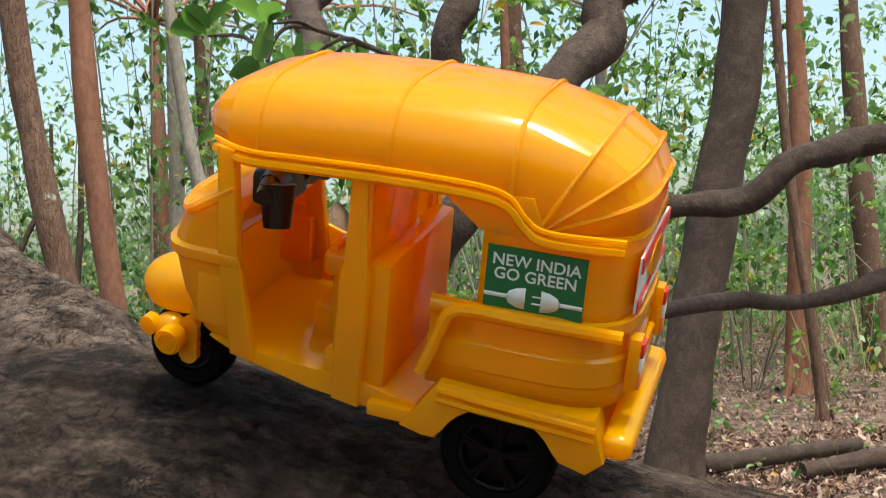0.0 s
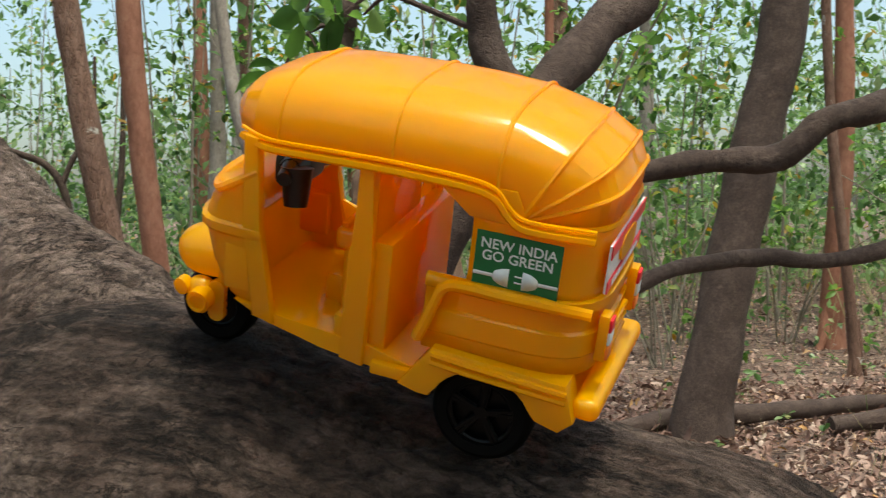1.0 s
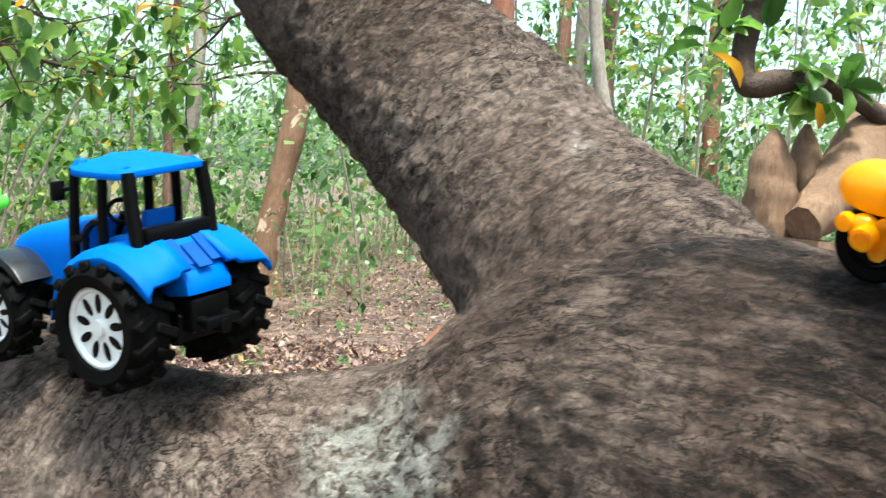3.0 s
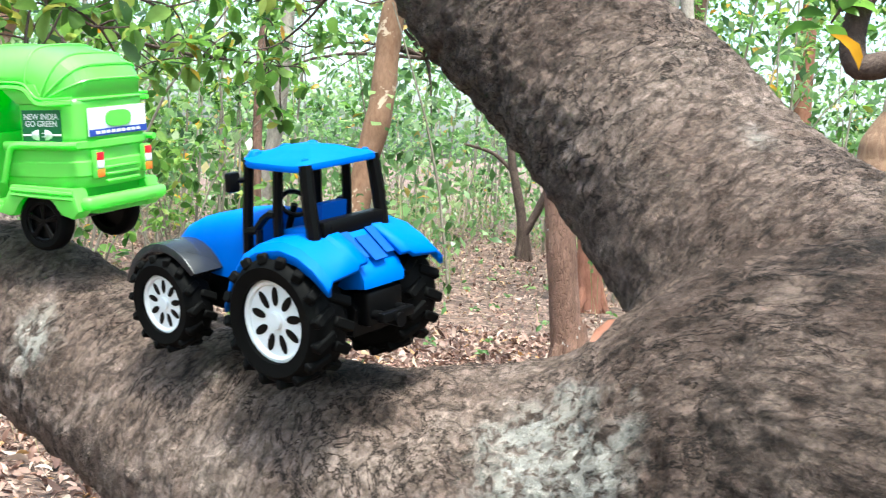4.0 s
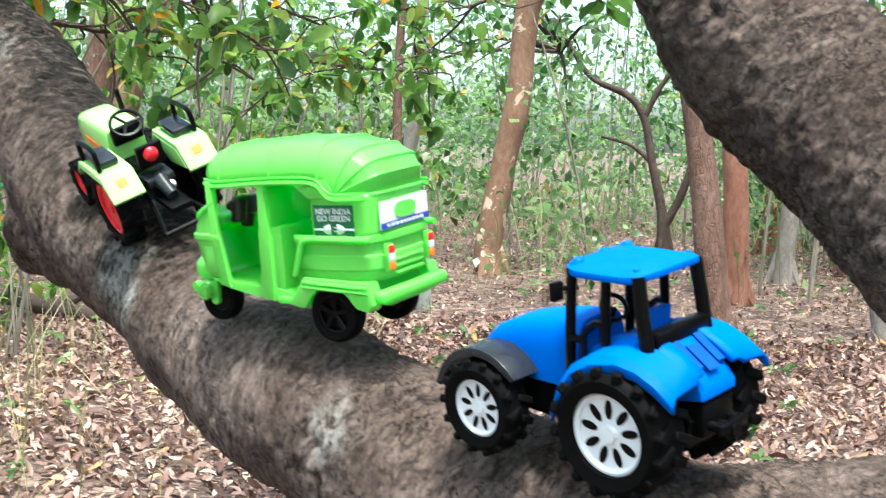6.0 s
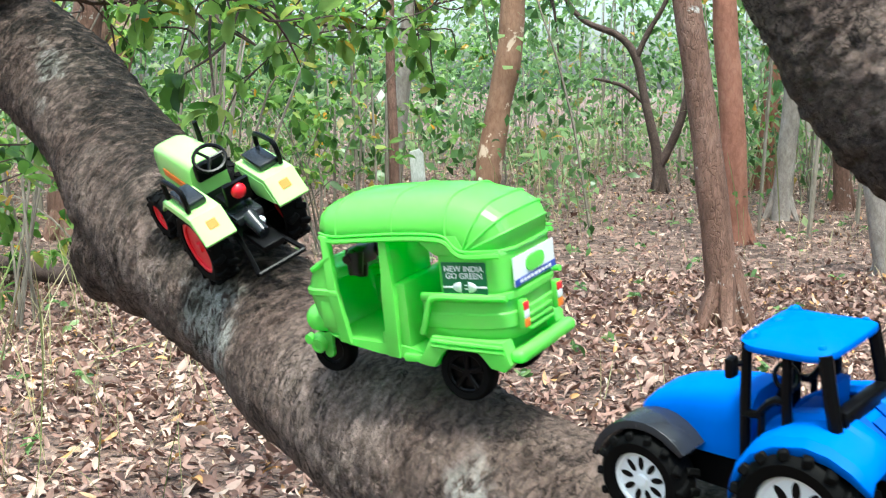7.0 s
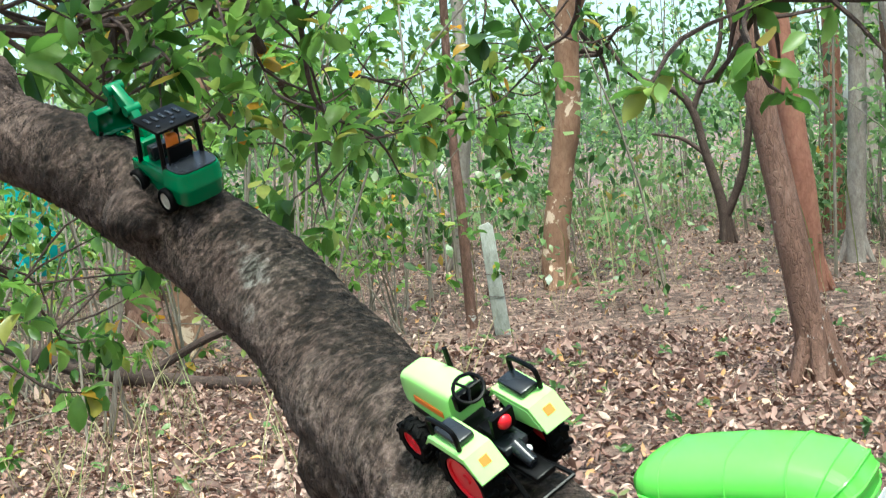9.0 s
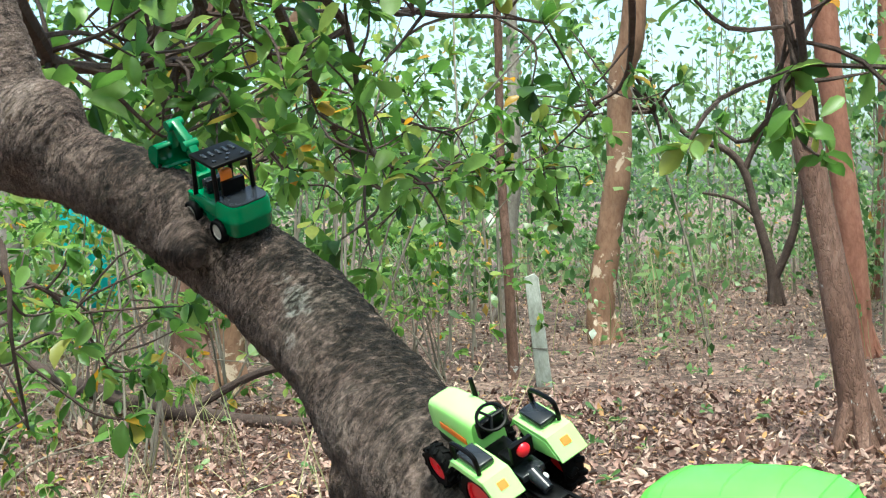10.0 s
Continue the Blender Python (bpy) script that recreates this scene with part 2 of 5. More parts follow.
M_STUMP = bark("cut_wood", [(0.3, (0.10, 0.055, 0.035)), (0.5, (0.2, 0.12, 0.08)), (0.7, (0.30, 0.19, 0.13))], 60, (1, 1, 0.3), 0.9, 0.006, None, 0.3)
M_POST = bark("weathered_post", [(0.3, (0.16, 0.16, 0.13)), (0.5, (0.30, 0.31, 0.27)), (0.7, (0.45, 0.46, 0.42))], 16, (1, 1, 0.4), 0.9, 0.008, None, 0.25)
M_LEAF = leaf_mat("green_leaves", [(0.0, (0.035, 0.09, 0.017)), (0.3, (0.11, 0.245, 0.04)), (0.6, (0.19, 0.36, 0.065)), (0.85, (0.30, 0.46, 0.11)), (0.965, (0.42, 0.42, 0.08)), (0.985, (0.62, 0.30, 0.02))], 0.6, 0.36, 0.55)
M_LEAF_FAR = leaf_mat("wood_leaves", [(0.0, (0.04, 0.09, 0.022)), (0.3, (0.11, 0.23, 0.06)), (0.7, (0.23, 0.39, 0.13)), (0.97, (0.33, 0.42, 0.18)), (0.99, (0.52, 0.31, 0.05))], 0.55, 0.36, 0.7)
M_LITTER = leaf_mat("dead_leaves", [(0.0, (0.075, 0.038, 0.029)), (0.25, (0.18, 0.096, 0.072)), (0.5, (0.30, 0.173, 0.135)), (0.75, (0.41, 0.265, 0.213)), (0.93, (0.56, 0.42, 0.34)), (0.99, (0.50, 0.27, 0.10))], 0.15, 0.55)
M_STEMS = bark("sapling_bark", [(0.3, (0.10, 0.08, 0.06)), (0.5, (0.22, 0.19, 0.15)), (0.7, (0.36, 0.32, 0.27))], 10, (1, 1, 0.3), 0.9, 0.01, None, 0.2)
M_GRASS = leaf_mat("dry_grass", [(0.0, (0.28, 0.24, 0.11)), (0.5, (0.40, 0.34, 0.19)), (0.8, (0.16, 0.22, 0.06)), (1.0, (0.5, 0.44, 0.28))], 0.2, 0.6)
M_TARP = plastic("turquoise_tarp", (0.02, 0.42, 0.42), 0.5)


def soil():
    m, n, l, b = nodes_of("leafy_soil")
    v = coords(n, l)
    vo = n.new("ShaderNodeTexVoronoi")
    vo.inputs["Scale"].default_value = 14
    l.new(mixed(n, l, 0.35, v, nz_col(n, l, v, 9), "ADD"), vo.inputs["Vector"])
    sep = n.new("ShaderNodeSeparateColor")
    l.new(vo.outputs["Color"], sep.inputs[0])
    r = ramp(n, [(0.0, (0.05, 0.03, 0.022)), (0.35, (0.11, 0.065, 0.05)), (0.65, (0.19, 0.12, 0.092)), (1.0, (0.31, 0.21, 0.165))])
    l.new(sep.outputs[0], r.inputs[0])
    col = mixed(n, l, 0.6, r.outputs[0], ramp_of(n, l, noise_tex(n, l, v, 1.3, 6), (0.45, 0.42, 0.4), (1, 1, 1)), "MULTIPLY")
    l.new(col, b.inputs["Base Color"])
    b.inputs["Roughness"].default_value = 0.95
    bumped(n, l, b, [(vo.outputs["Distance"], 0.7, 0.05), (noise_tex(n, l, v, 40, 6), 0.6, 0.02)])
    return m


M_SOIL = soil()


# ---- mesh helpers ----
def link_mesh(name, bm, mat, parent=None, label="", scale=1.0, sharp=38):
    me = bpy.data.meshes.new(name)
    bmesh.ops.recalc_face_normals(bm, faces=bm.faces)
    bm.to_mesh(me)
    bm.free()
    if scale != 1.0:
        me.transform(Matrix.Scale(scale, 4))
    me.shade_smooth()
    me.set_sharp_from_angle(angle=radians(sharp))
    me.materials.append(mat)
    ob = new(name, me)
    if parent:
        ob.parent = parent
    if label:
        ob["label"] = label
    return ob


def part(name, bm, mat, parent, label="", sharp=38):
    """A part of a toy, drawn in millimetres in the toy's own axes: x ahead, y to its left, z up."""
    return link_mesh(name, bm, mat, parent, label, 0.001, sharp)


def box(bm, x0, x1, y0, y1, z0, z1, bevel=0.0, seg=2):
    r = bmesh.ops.create_cube(bm, size=1.0)
    bmesh.ops.transform(bm, verts=r["verts"], matrix=Matrix.LocRotScale(((x0 + x1) / 2, (y0 + y1) / 2, (z0 + z1) / 2), None, (abs(x1 - x0), abs(y1 - y0), abs(z1 - z0))))
    if bevel:
        es = list({e for v in r["verts"] for e in v.link_edges})
        bmesh.ops.bevel(bm, geom=es, offset=bevel, segments=seg, affect="EDGES", profile=0.5)
    return bm


def rod(bm, p, q, r0, r1=None, seg=14):
    p, q = Vector(p), Vector(q)
    d = q - p
    m = Matrix.Translation((p + q) / 2) @ d.to_track_quat("Z", "Y").to_matrix().to_4x4()
    bmesh.ops.create_cone(bm, cap_ends=True, segments=seg, radius1=r0, radius2=r0 if r1 is None else r1, depth=d.length, matrix=m)
    return bm


def ball(bm, c, rx, ry=None, rz=None, u=16, v=10):
    bmesh.ops.create_uvsphere(bm, u_segments=u, v_segments=v, radius=1.0, matrix=Matrix.LocRotScale(c, None, (rx, ry or rx, rz or rx)))
    return bm


def tube(bm, pts, radii, seg=8, cap=True, rough=0.0, freq=8.0):
    pts = [Vector(p) for p in pts]
    if isinstance(radii, (int, float)):
        radii = [radii] * len(pts)
    rings, side = [], None
    for i, p in enumerate(pts):
        d = (pts[min(i + 1, len(pts) - 1)] - pts[max(i - 1, 0)]).normalized()
        if side is None:
            side = d.orthogonal().normalized()
        side = (side - d * side.dot(d)).normalized()
        up = d.cross(side)
        ring = []
        for k in range(seg):
            a = 2 * math.pi * k / seg
            w = side * math.cos(a) + up * math.sin(a)
            rr = radii[i]
            if rough:
                rr *= 1 + rough * noise.noise((p + w * rr) * freq)
            ring.append(bm.verts.new(p + w * rr))
        rings.append(ring)
    for a, b in zip(rings, rings[1:]):
        for k in range(seg):
            bm.faces.new((a[k], a[(k + 1) % seg], b[(k + 1) % seg], b[k]))
    if cap:
        bm.faces.new(rings[0][::-1])
        bm.faces.new(rings[-1])
    return bm


def curve_pts(keys, n):
    """Smooth way through the keys; each key may carry further numbers (a radius)."""
    k = np.array(keys, float)
    t = np.linspace(0, len(k) - 1, n)
    out = []
    for x in t:
        i = min(int(x), len(k) - 2)
        f = x - i
        p0, p1, p2, p3 = k[max(i - 1, 0)], k[i], k[i + 1], k[min(i + 2, len(k) - 1)]
        out.append(0.5 * (2 * p1 + (p2 - p0) * f + (2 * p0 - 5 * p1 + 4 * p2 - p3) * f * f + (3 * p1 - p0 - 3 * p2 + p3) * f ** 3))
    return np.array(out)


def limb(bm, keys, n=40, seg=16, rough=0.0, freq=8.0):
    c = curve_pts(keys, n)
    return tube(bm, [tuple(p[:3]) for p in c], [max(float(p[3]), 0.001) for p in c], seg, True, rough, freq)


def sheet(bm, rows):
    """Faces between rows of points; returns the vertices."""
    vs = [[bm.verts.new(p) for p in r] for r in rows]
    for a, b in zip(vs, vs[1:]):
        for i in range(len(a) - 1):
            bm.faces.new((a[i], a[i + 1], b[i + 1], b[i]))
    return vs


def slab(bm, outline, y0, y1, bevel=0.0):
    """An outline in x and z, as thick as y0 to y1."""
    a = [bm.verts.new((x, y0, z)) for x, z in outline]
    b = [bm.verts.new((x, y1, z)) for x, z in outline]
    n = len(a)
    fs = [bm.faces.new(a), bm.faces.new(b[::-1])]
    for i in range(n):
        fs.append(bm.faces.new((a[i], b[i], b[(i + 1) % n], a[(i + 1) % n])))
    if bevel:
        es = list({e for f in fs[:2] for e in f.edges})
        bmesh.ops.bevel(bm, geom=es, offset=bevel, segments=2, affect="EDGES", profile=0.5)
    return bm


def thick(ob, t, offset=-1.0):
    m = ob.modifiers.new("thickness", "SOLIDIFY")
    m.thickness, m.offset = t, offset
    return ob


def thing(name, m, label, category, group=""):
    ob = new(name)
    ob.matrix_world = m
    ob.empty_display_size = 0.01
    return tagged(ob, label, category, group)


def set_down(place, yaw, pitch, roll):
    """A toy's pose: yaw from -x towards +y, nose up by pitch, leaning to its left by minus roll."""
    a, p, r = radians(yaw), radians(pitch), radians(roll)
    h = Vector((-math.cos(a) * math.cos(p), math.sin(a) * math.cos(p), math.sin(p)))
    l = Vector((-math.sin(a), -math.cos(a), 0))
    u = h.cross(l)
    l, u = l * math.cos(r) + u * math.sin(r), u * math.cos(r) - l * math.sin(r)
    m = Matrix((h, l, u)).transposed().to_4x4()
    return Matrix.Translation(place) @ m


def words(text, size):
    c = bpy.data.curves.new("words", "FONT")
    c.body, c.size, c.extrude, c.align_x, c.align_y = text, size, 0.06, "CENTER", "CENTER"
    c.offset = size * 0.012
    o = new("words", c)
    dg = bpy.context.evaluated_depsgraph_get()
    me = bpy.data.meshes.new_from_object(o.evaluated_get(dg))
    bm = bmesh.new()
    bm.from_mesh(me)
    bpy.data.objects.remove(o)
    bpy.data.meshes.remove(me)
    return bm


# ---- leaves ----
LEAF = np.array([(0, 0, 0), (0.3, 0.36, 0.05), (0.3, 0, 0), (0.3, -0.36, 0.05), (0.65, 0.5, 0.06), (0.65, 0, -0.01), (0.65, -0.5, 0.06), (0.88, 0.34, 0.02), (0.88, 0, -0.05), (0.88, -0.34, 0.02), (1, 0, -0.08)])
LEAF_F = [(0, 2, 1), (0, 3, 2), (1, 2, 5, 4), (2, 3, 6, 5), (4, 5, 8, 7), (5, 6, 9, 8), (7, 8, 10), (8, 9, 10)]
SMALL = np.array([(0, 0, 0), (0.55, 0.5, 0.06), (0.55, -0.5, 0.06), (1, 0, -0.06)])
SMALL_F = [(0, 2, 1), (1, 2, 3)]


def leaf_mesh(name, pos, along, up, size, width, curl, mat, parent=None, small=False):
    T, F = (SMALL, SMALL_F) if small else (LEAF, LEAF_F)
    a = along / np.linalg.norm(along, axis=1, keepdims=True)
    b = np.cross(up, a)
    b /= np.linalg.norm(b, axis=1, keepdims=True) + 1e-9
    c = np.cross(a, b)
    n = len(pos)
    h = T[None, :, 2] * curl[:, None] - 0.25 * (curl[:, None] - 1) * T[None, :, 0] ** 2
    V = pos[:, None, :] + size[:, None, None] * (a[:, None, :] * T[None, :, 0, None] + b[:, None, :] * (T[None, :, 1, None] * width[:, None, None]) + c[:, None, :] * h[:, :, None])
    V = V.reshape(-1, 3)
    k = len(T)
    loops, starts, total = [], [], 0
    base = (np.arange(n) * k)[:, None]
    idx = np.concatenate([np.array(f) for f in F])
    lens = np.array([len(f) for f in F])
    loops = (base + idx[None, :]).reshape(-1)
    lens_all = np.tile(lens, n)
    starts = np.concatenate([[0], np.cumsum(lens_all)[:-1]])
    me = bpy.data.meshes.new(name)
    me.vertices.add(len(V))
    me.vertices.foreach_set("co", V.reshape(-1).astype(np.float32))
    me.loops.add(len(loops))
    me.loops.foreach_set("vertex_index", loops.astype(np.int32))
    me.polygons.add(len(lens_all))
    me.polygons.foreach_set("loop_start", starts.astype(np.int32))
    me.polygons.foreach_set("loop_total", lens_all.astype(np.int32))
    me.update(calc_edges=True)
    me.validate()
    me.shade_smooth()
    me.materials.append(mat)
    ob = new(name, me)
    if parent:
        ob.parent = parent
    return ob


def whorls(rng, centres, axes, each, size, spread=1.0):
    """Leaves in tufts round twig tips."""
    n = len(centres)
    c = np.repeat(centres, each, 0)
    ax = np.repeat(axes, each, 0)
    d = rng.normal(size=(n * each, 3))
    d -= ax * np.sum(d * ax, 1, keepdims=True) * 0.7
    d /= np.linalg.norm(d, axis=1, keepdims=True)
    d = d * spread + ax * 0.35 + np.array([0, 0, -0.12])
    s = size * rng.uniform(0.55, 1.2, n * each)
    up = np.tile([0.0, 0.0, 1.0], (n * each, 1)) + rng.normal(size=(n * each, 3)) * 0.45
    return c + rng.normal(size=c.shape) * size * 0.12, d, up, s, rng.uniform(0.42, 0.6, n * each), rng.uniform(0.2, 2.4, n * each)


# ---- ground ----
def ground_height(x, y):
    return 0.05 * noise.noise((x * 0.5, y * 0.5, 0.3)) + 0.02 * noise.noise((x * 2.1, y * 2.1, 4.0))


def make_ground():
    near = np.linspace(-22, 22, 111)
    far = np.array([30, 45, 80, 200, 700, 2500.0])
    ax = np.concatenate([-far[::-1], near, far])
    bm = bmesh.new()
    sheet(bm, [[(x, y + 12, ground_height(x, y + 12) if max(abs(x), abs(y)) < 22 else 0.0) for x in ax] for y in ax])
    return tagged(link_mesh("ground", bm, M_SOIL, sharp=180), "woodland floor of brown soil under dead leaves", "ground", "", "structure")


make_ground()


def make_litter():
    rng = np.random.default_rng(5)
    r = np.sqrt(rng.uniform(2.2 ** 2, 9.5 ** 2, 52000))
    r = np.concatenate([r, np.sqrt(rng.uniform(9.5 ** 2, 23 ** 2, 60000))])
    az = np.radians(rng.uniform(-40, 62, len(r)))
    x, y = -0.3 - r * np.sin(az), r * np.cos(az)
    n = len(r)
    z = np.array([ground_height(a, b) for a, b in zip(x, y)]) + rng.uniform(0.004, 0.045, n)
    d = np.stack([rng.normal(size=n), rng.normal(size=n), rng.normal(size=n) * 0.34], 1)
    up = np.stack([rng.normal(size=n) * 0.45, rng.normal(size=n) * 0.45, np.ones(n)], 1)
    s = rng.uniform(0.026, 0.072, n) * np.where(rng.random(n) < 0.06, 1.5, 1.0)
    pos, w, cu = np.stack([x, y, z], 1), rng.uniform(0.32, 0.55, n), rng.uniform(-1.5, 4.5, n)
    for pick, small in ((slice(0, 52000), False), (slice(52000, n), True)):
        ob = leaf_mesh("leaf_litter", pos[pick], d[pick], up[pick], s[pick], w[pick], cu[pick], M_LITTER, small=small)
        tagged(ob, "carpet of dry curled brown fallen leaves on the ground", "leaf litter", "", "stuff")


make_litter()


# ---- the tree whose limb carries the toys ----
host = thing("host_tree", pose(1.05, 0.32, 0), "leaning forked tree with rough grey-brown bark and lichen patches", "tree")
TRUNK = [(1.05, 0.22, -0.1, 0.16), (0.85, 0.21, 0.45, 0.125), (0.48, 0.215, 0.86, 0.1), (0.22, 0.228, 1.06, 0.087), (0.07, 0.252, 1.150, 0.079),
         (-0.015, 0.288, 1.182, 0.076), (-0.085, 0.325, 1.202, 0.079), (-0.14, 0.366, 1.199, 0.076), (-0.19, 0.386, 1.172, 0.067), (-0.24, 0.392, 1.162, 0.060), (-0.30, 0.390, 1.162, 0.056),
         (-0.37, 0.415, 1.178, 0.0455), (-0.44, 0.452, 1.202, 0.0405), (-0.52, 0.512, 1.215, 0.0390), (-0.60, 0.590, 1.245, 0.0400), (-0.68, 0.65, 1.281, 0.0450),
         (-0.744, 0.721, 1.307, 0.047), (-0.785, 0.752, 1.341, 0.043), (-0.83, 0.78, 1.375, 0.0425), (-0.887, 0.795, 1.415, 0.0425), (-0.968, 0.80, 1.465, 0.038),
         (-1.065, 0.813, 1.51, 0.038), (-1.115, 0.82, 1.555, 0.038), (-1.15, 0.83, 1.64, 0.036), (-1.19, 0.84, 1.8, 0.034), (-1.26, 0.87, 2.2, 0.028), (-1.3, 0.95, 2.8, 0.018)]
FORK = [(-0.070, 0.335, 1.190, 0.0660), (-0.117, 0.381, 1.231, 0.0610), (-0.168, 0.427, 1.274, 0.0525), (-0.212, 0.460, 1.321, 0.0475), (-0.256, 0.488, 1.358, 0.0435), (-0.292, 0.499, 1.398, 0.0392),
        (-0.329, 0.508, 1.459, 0.0382), (-0.345, 0.514, 1.542, 0.0375), (-0.358, 0.517, 1.712, 0.0355), (-0.450, 0.550, 2.100, 0.0291), (-0.600, 0.700, 2.800, 0.0175)]
SIDE = [(-1.05, 0.813, 1.50, 0.034), (-1.2, 0.83, 1.53, 0.032), (-1.5, 0.88, 1.60, 0.026), (-1.9, 1.0, 1.8, 0.018)]
bm = bmesh.new()
for keys, n in ((TRUNK, 150), (FORK, 70), (SIDE, 40)):
    limb(bm, [(x - 1.05, y - 0.32, z, r) for x, y, z, r in keys], n, 28)
for c, r in (((-0.728, 0.685, 1.262), 0.036), ((-0.738, 0.687, 1.260), 0.033), ((-0.722, 0.688, 1.243), 0.024), ((-0.70, 0.66, 1.258), 0.034), ((-0.905, 0.738, 1.431), 0.022), ((-0.911, 0.730, 1.424), 0.010), ((-0.899, 0.742, 1.418), 0.011), ((-1.075, 0.80, 1.53), 0.045)):
    ball(bm, (c[0] - 1.05, c[1] - 0.32, c[2]), r)
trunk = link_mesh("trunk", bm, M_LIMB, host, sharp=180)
rm = trunk.modifiers.new("skin", "REMESH")
rm.mode, rm.voxel_size, rm.use_smooth_shade = "VOXEL", 0.0025, True
sm = trunk.modifiers.new("soften", "SMOOTH")
sm.factor, sm.iterations = 0.6, 12


def wrinkle(ob):
    """Fix the skin as a mesh, note how each place lies along its limb, and raise wrinkles and flakes that follow it."""
    skin = bpy.data.meshes.new_from_object(ob.evaluated_get(bpy.context.evaluated_depsgraph_get()))
    ob.modifiers.clear()
    ob.data = skin
    n = len(skin.vertices)
    co, nor = np.empty(n * 3, np.float32), np.empty(n * 3, np.float32)
    skin.vertices.foreach_get("co", co)
    skin.vertex_normals.foreach_get("vector", nor)
    co, nor = co.reshape(-1, 3), nor.reshape(-1, 3)
    best, grain = np.full(n, 1e9), np.zeros((n, 3))
    for b, (keys, count) in enumerate(((TRUNK, 200), (FORK, 90), (SIDE, 40))):
        c = curve_pts([(x - 1.05, y - 0.32, z, r) for x, y, z, r in keys], count)
        p, rad = c[:, :3], c[:, 3]
        step = np.linalg.norm(np.diff(p, axis=0), axis=1)
        s = np.concatenate([[0], np.cumsum(step)])
        tan = np.gradient(p, axis=0)
        tan /= np.linalg.norm(tan, axis=1, keepdims=True)
        side = [np.cross(tan[0], (0, 1, 0.1))]
        for d in tan[1:]:
            q = side[-1] - d * np.dot(side[-1], d)
            side.append(q / np.linalg.norm(q))
        side = np.array(side)
        side[0] /= np.linalg.norm(side[0])
        up = np.cross(tan, side)
        # the grain turns from along the trunk to across the limb
        turn = 0.75 * np.clip((-1.25 - p[:, 0]) / 0.14, 0, 1) if b == 0 else 0.6 * np.clip((s - 0.03) / 0.09, 0, 1) if b == 1 else np.full(count, 0.75)
        s = s - s[np.argmin(np.abs(turn - 0.4))]
        for i0 in range(0, n, 20000):
            blk = slice(i0, min(i0 + 20000, n))
            dd = ((co[blk, None, :] - p[None]) ** 2).sum(2)
            near = dd.argmin(1)
            gap = np.sqrt(dd[np.arange(len(near)), near]) - rad[near]
            rel = co[blk] - p[near]
            along = s[near] + (rel * tan[near]).sum(1)
            w = rel / np.maximum(np.linalg.norm(rel, axis=1, keepdims=True), 1e-6) * rad[near][:, None]
            f = turn[near]
            lo = 0.65 if b == 0 else 0.9
            g = np.stack([along * (lo + (2.1 - lo) * f) + 3 * b, (w * side[near]).sum(1) * (1.5 - 1.0 * f), (w * up[near]).sum(1) * (1.5 - 1.0 * f)], 1)
            take = gap < best[blk]
            best[blk] = np.where(take, gap, best[blk])
            grain[blk] = np.where(take[:, None], g, grain[blk])
    high = np.empty(n)
    for i, (g, q) in enumerate(zip(grain, co)):
        a = noise.noise(q * 16.0)
        rough = min(max(0.5 + 1.4 * noise.noise(q * 9.0 + 5.0), 0.15), 1.0)
        flake = 0.5 - abs(noise.noise(g * 46.0 + 0.6 * a))
        crease = noise.noise(g * 105.0)
        gash = max(0.0, 0.13 - abs(noise.noise(g * 58.0 + (0.9 * crease + 7.0)))) / 0.13
        flat = noise.noise(g * 150.0)
        high[i] = 0.0050 * a + 0.0024 * rough * flake + 0.0015 * crease + 0.0012 * flat - 0.0022 * rough * gash
    skin.vertices.foreach_set("co", (co + nor * (high - 0.001)[:, None]).astype(np.float32).reshape(-1))
    at = skin.attributes.new("grain", "FLOAT_VECTOR", "POINT")
    at.data.foreach_set("vector", grain.astype(np.float32).reshape(-1))
    skin.update()
    skin.shade_smooth()


wrinkle(trunk)


def leafy_branch(parent, keys, seed, tips, each=7, size=0.095, bark_mat=None, reach=0.28, leaf=None, name="branch"):
    """A thin branch with twigs and tufts of leaves, in its tree's own axes."""
    rng = np.random.default_rng(seed)
    o = parent.matrix_world.translation
    ks = [(x - o.x, y - o.y, z - o.z, r) for x, y, z, r in keys]
    c = curve_pts(ks, 24)
    bm = bmesh.new()
    limb(bm, ks, 26, 8, 0.25, 40)
    ends, axes = [], []
    for i in range(tips):
        b = c[rng.integers(5, 24)]
        d = rng.normal(size=3) * (1, 1, 0.8)
        d /= np.linalg.norm(d)
        ln = reach * rng.uniform(0.35, 1.1)
        mid = b[:3] + d * ln * 0.5 + rng.normal(size=3) * ln * 0.12
        end = b[:3] + d * ln + (0, 0, -0.05 * ln)
        limb(bm, [(*b[:3], min(b[3] * 0.6, 0.004)), (*mid, 0.003), (*end, 0.0015)], 7, 5)
        ends.append(end)
        axes.append(d)
    ends.append(c[-1][:3])
    axes.append((c[-1] - c[-3])[:3] / np.linalg.norm((c[-1] - c[-3])[:3]))
    link_mesh(name, bm, bark_mat or M_BARK_DARK, parent)
    lf = leaf_mesh("leaves", *whorls(rng, np.array(ends), np.array(axes), each, size), leaf or M_LEAF, parent)
    tagged(lf, "", "", "", "stuff")


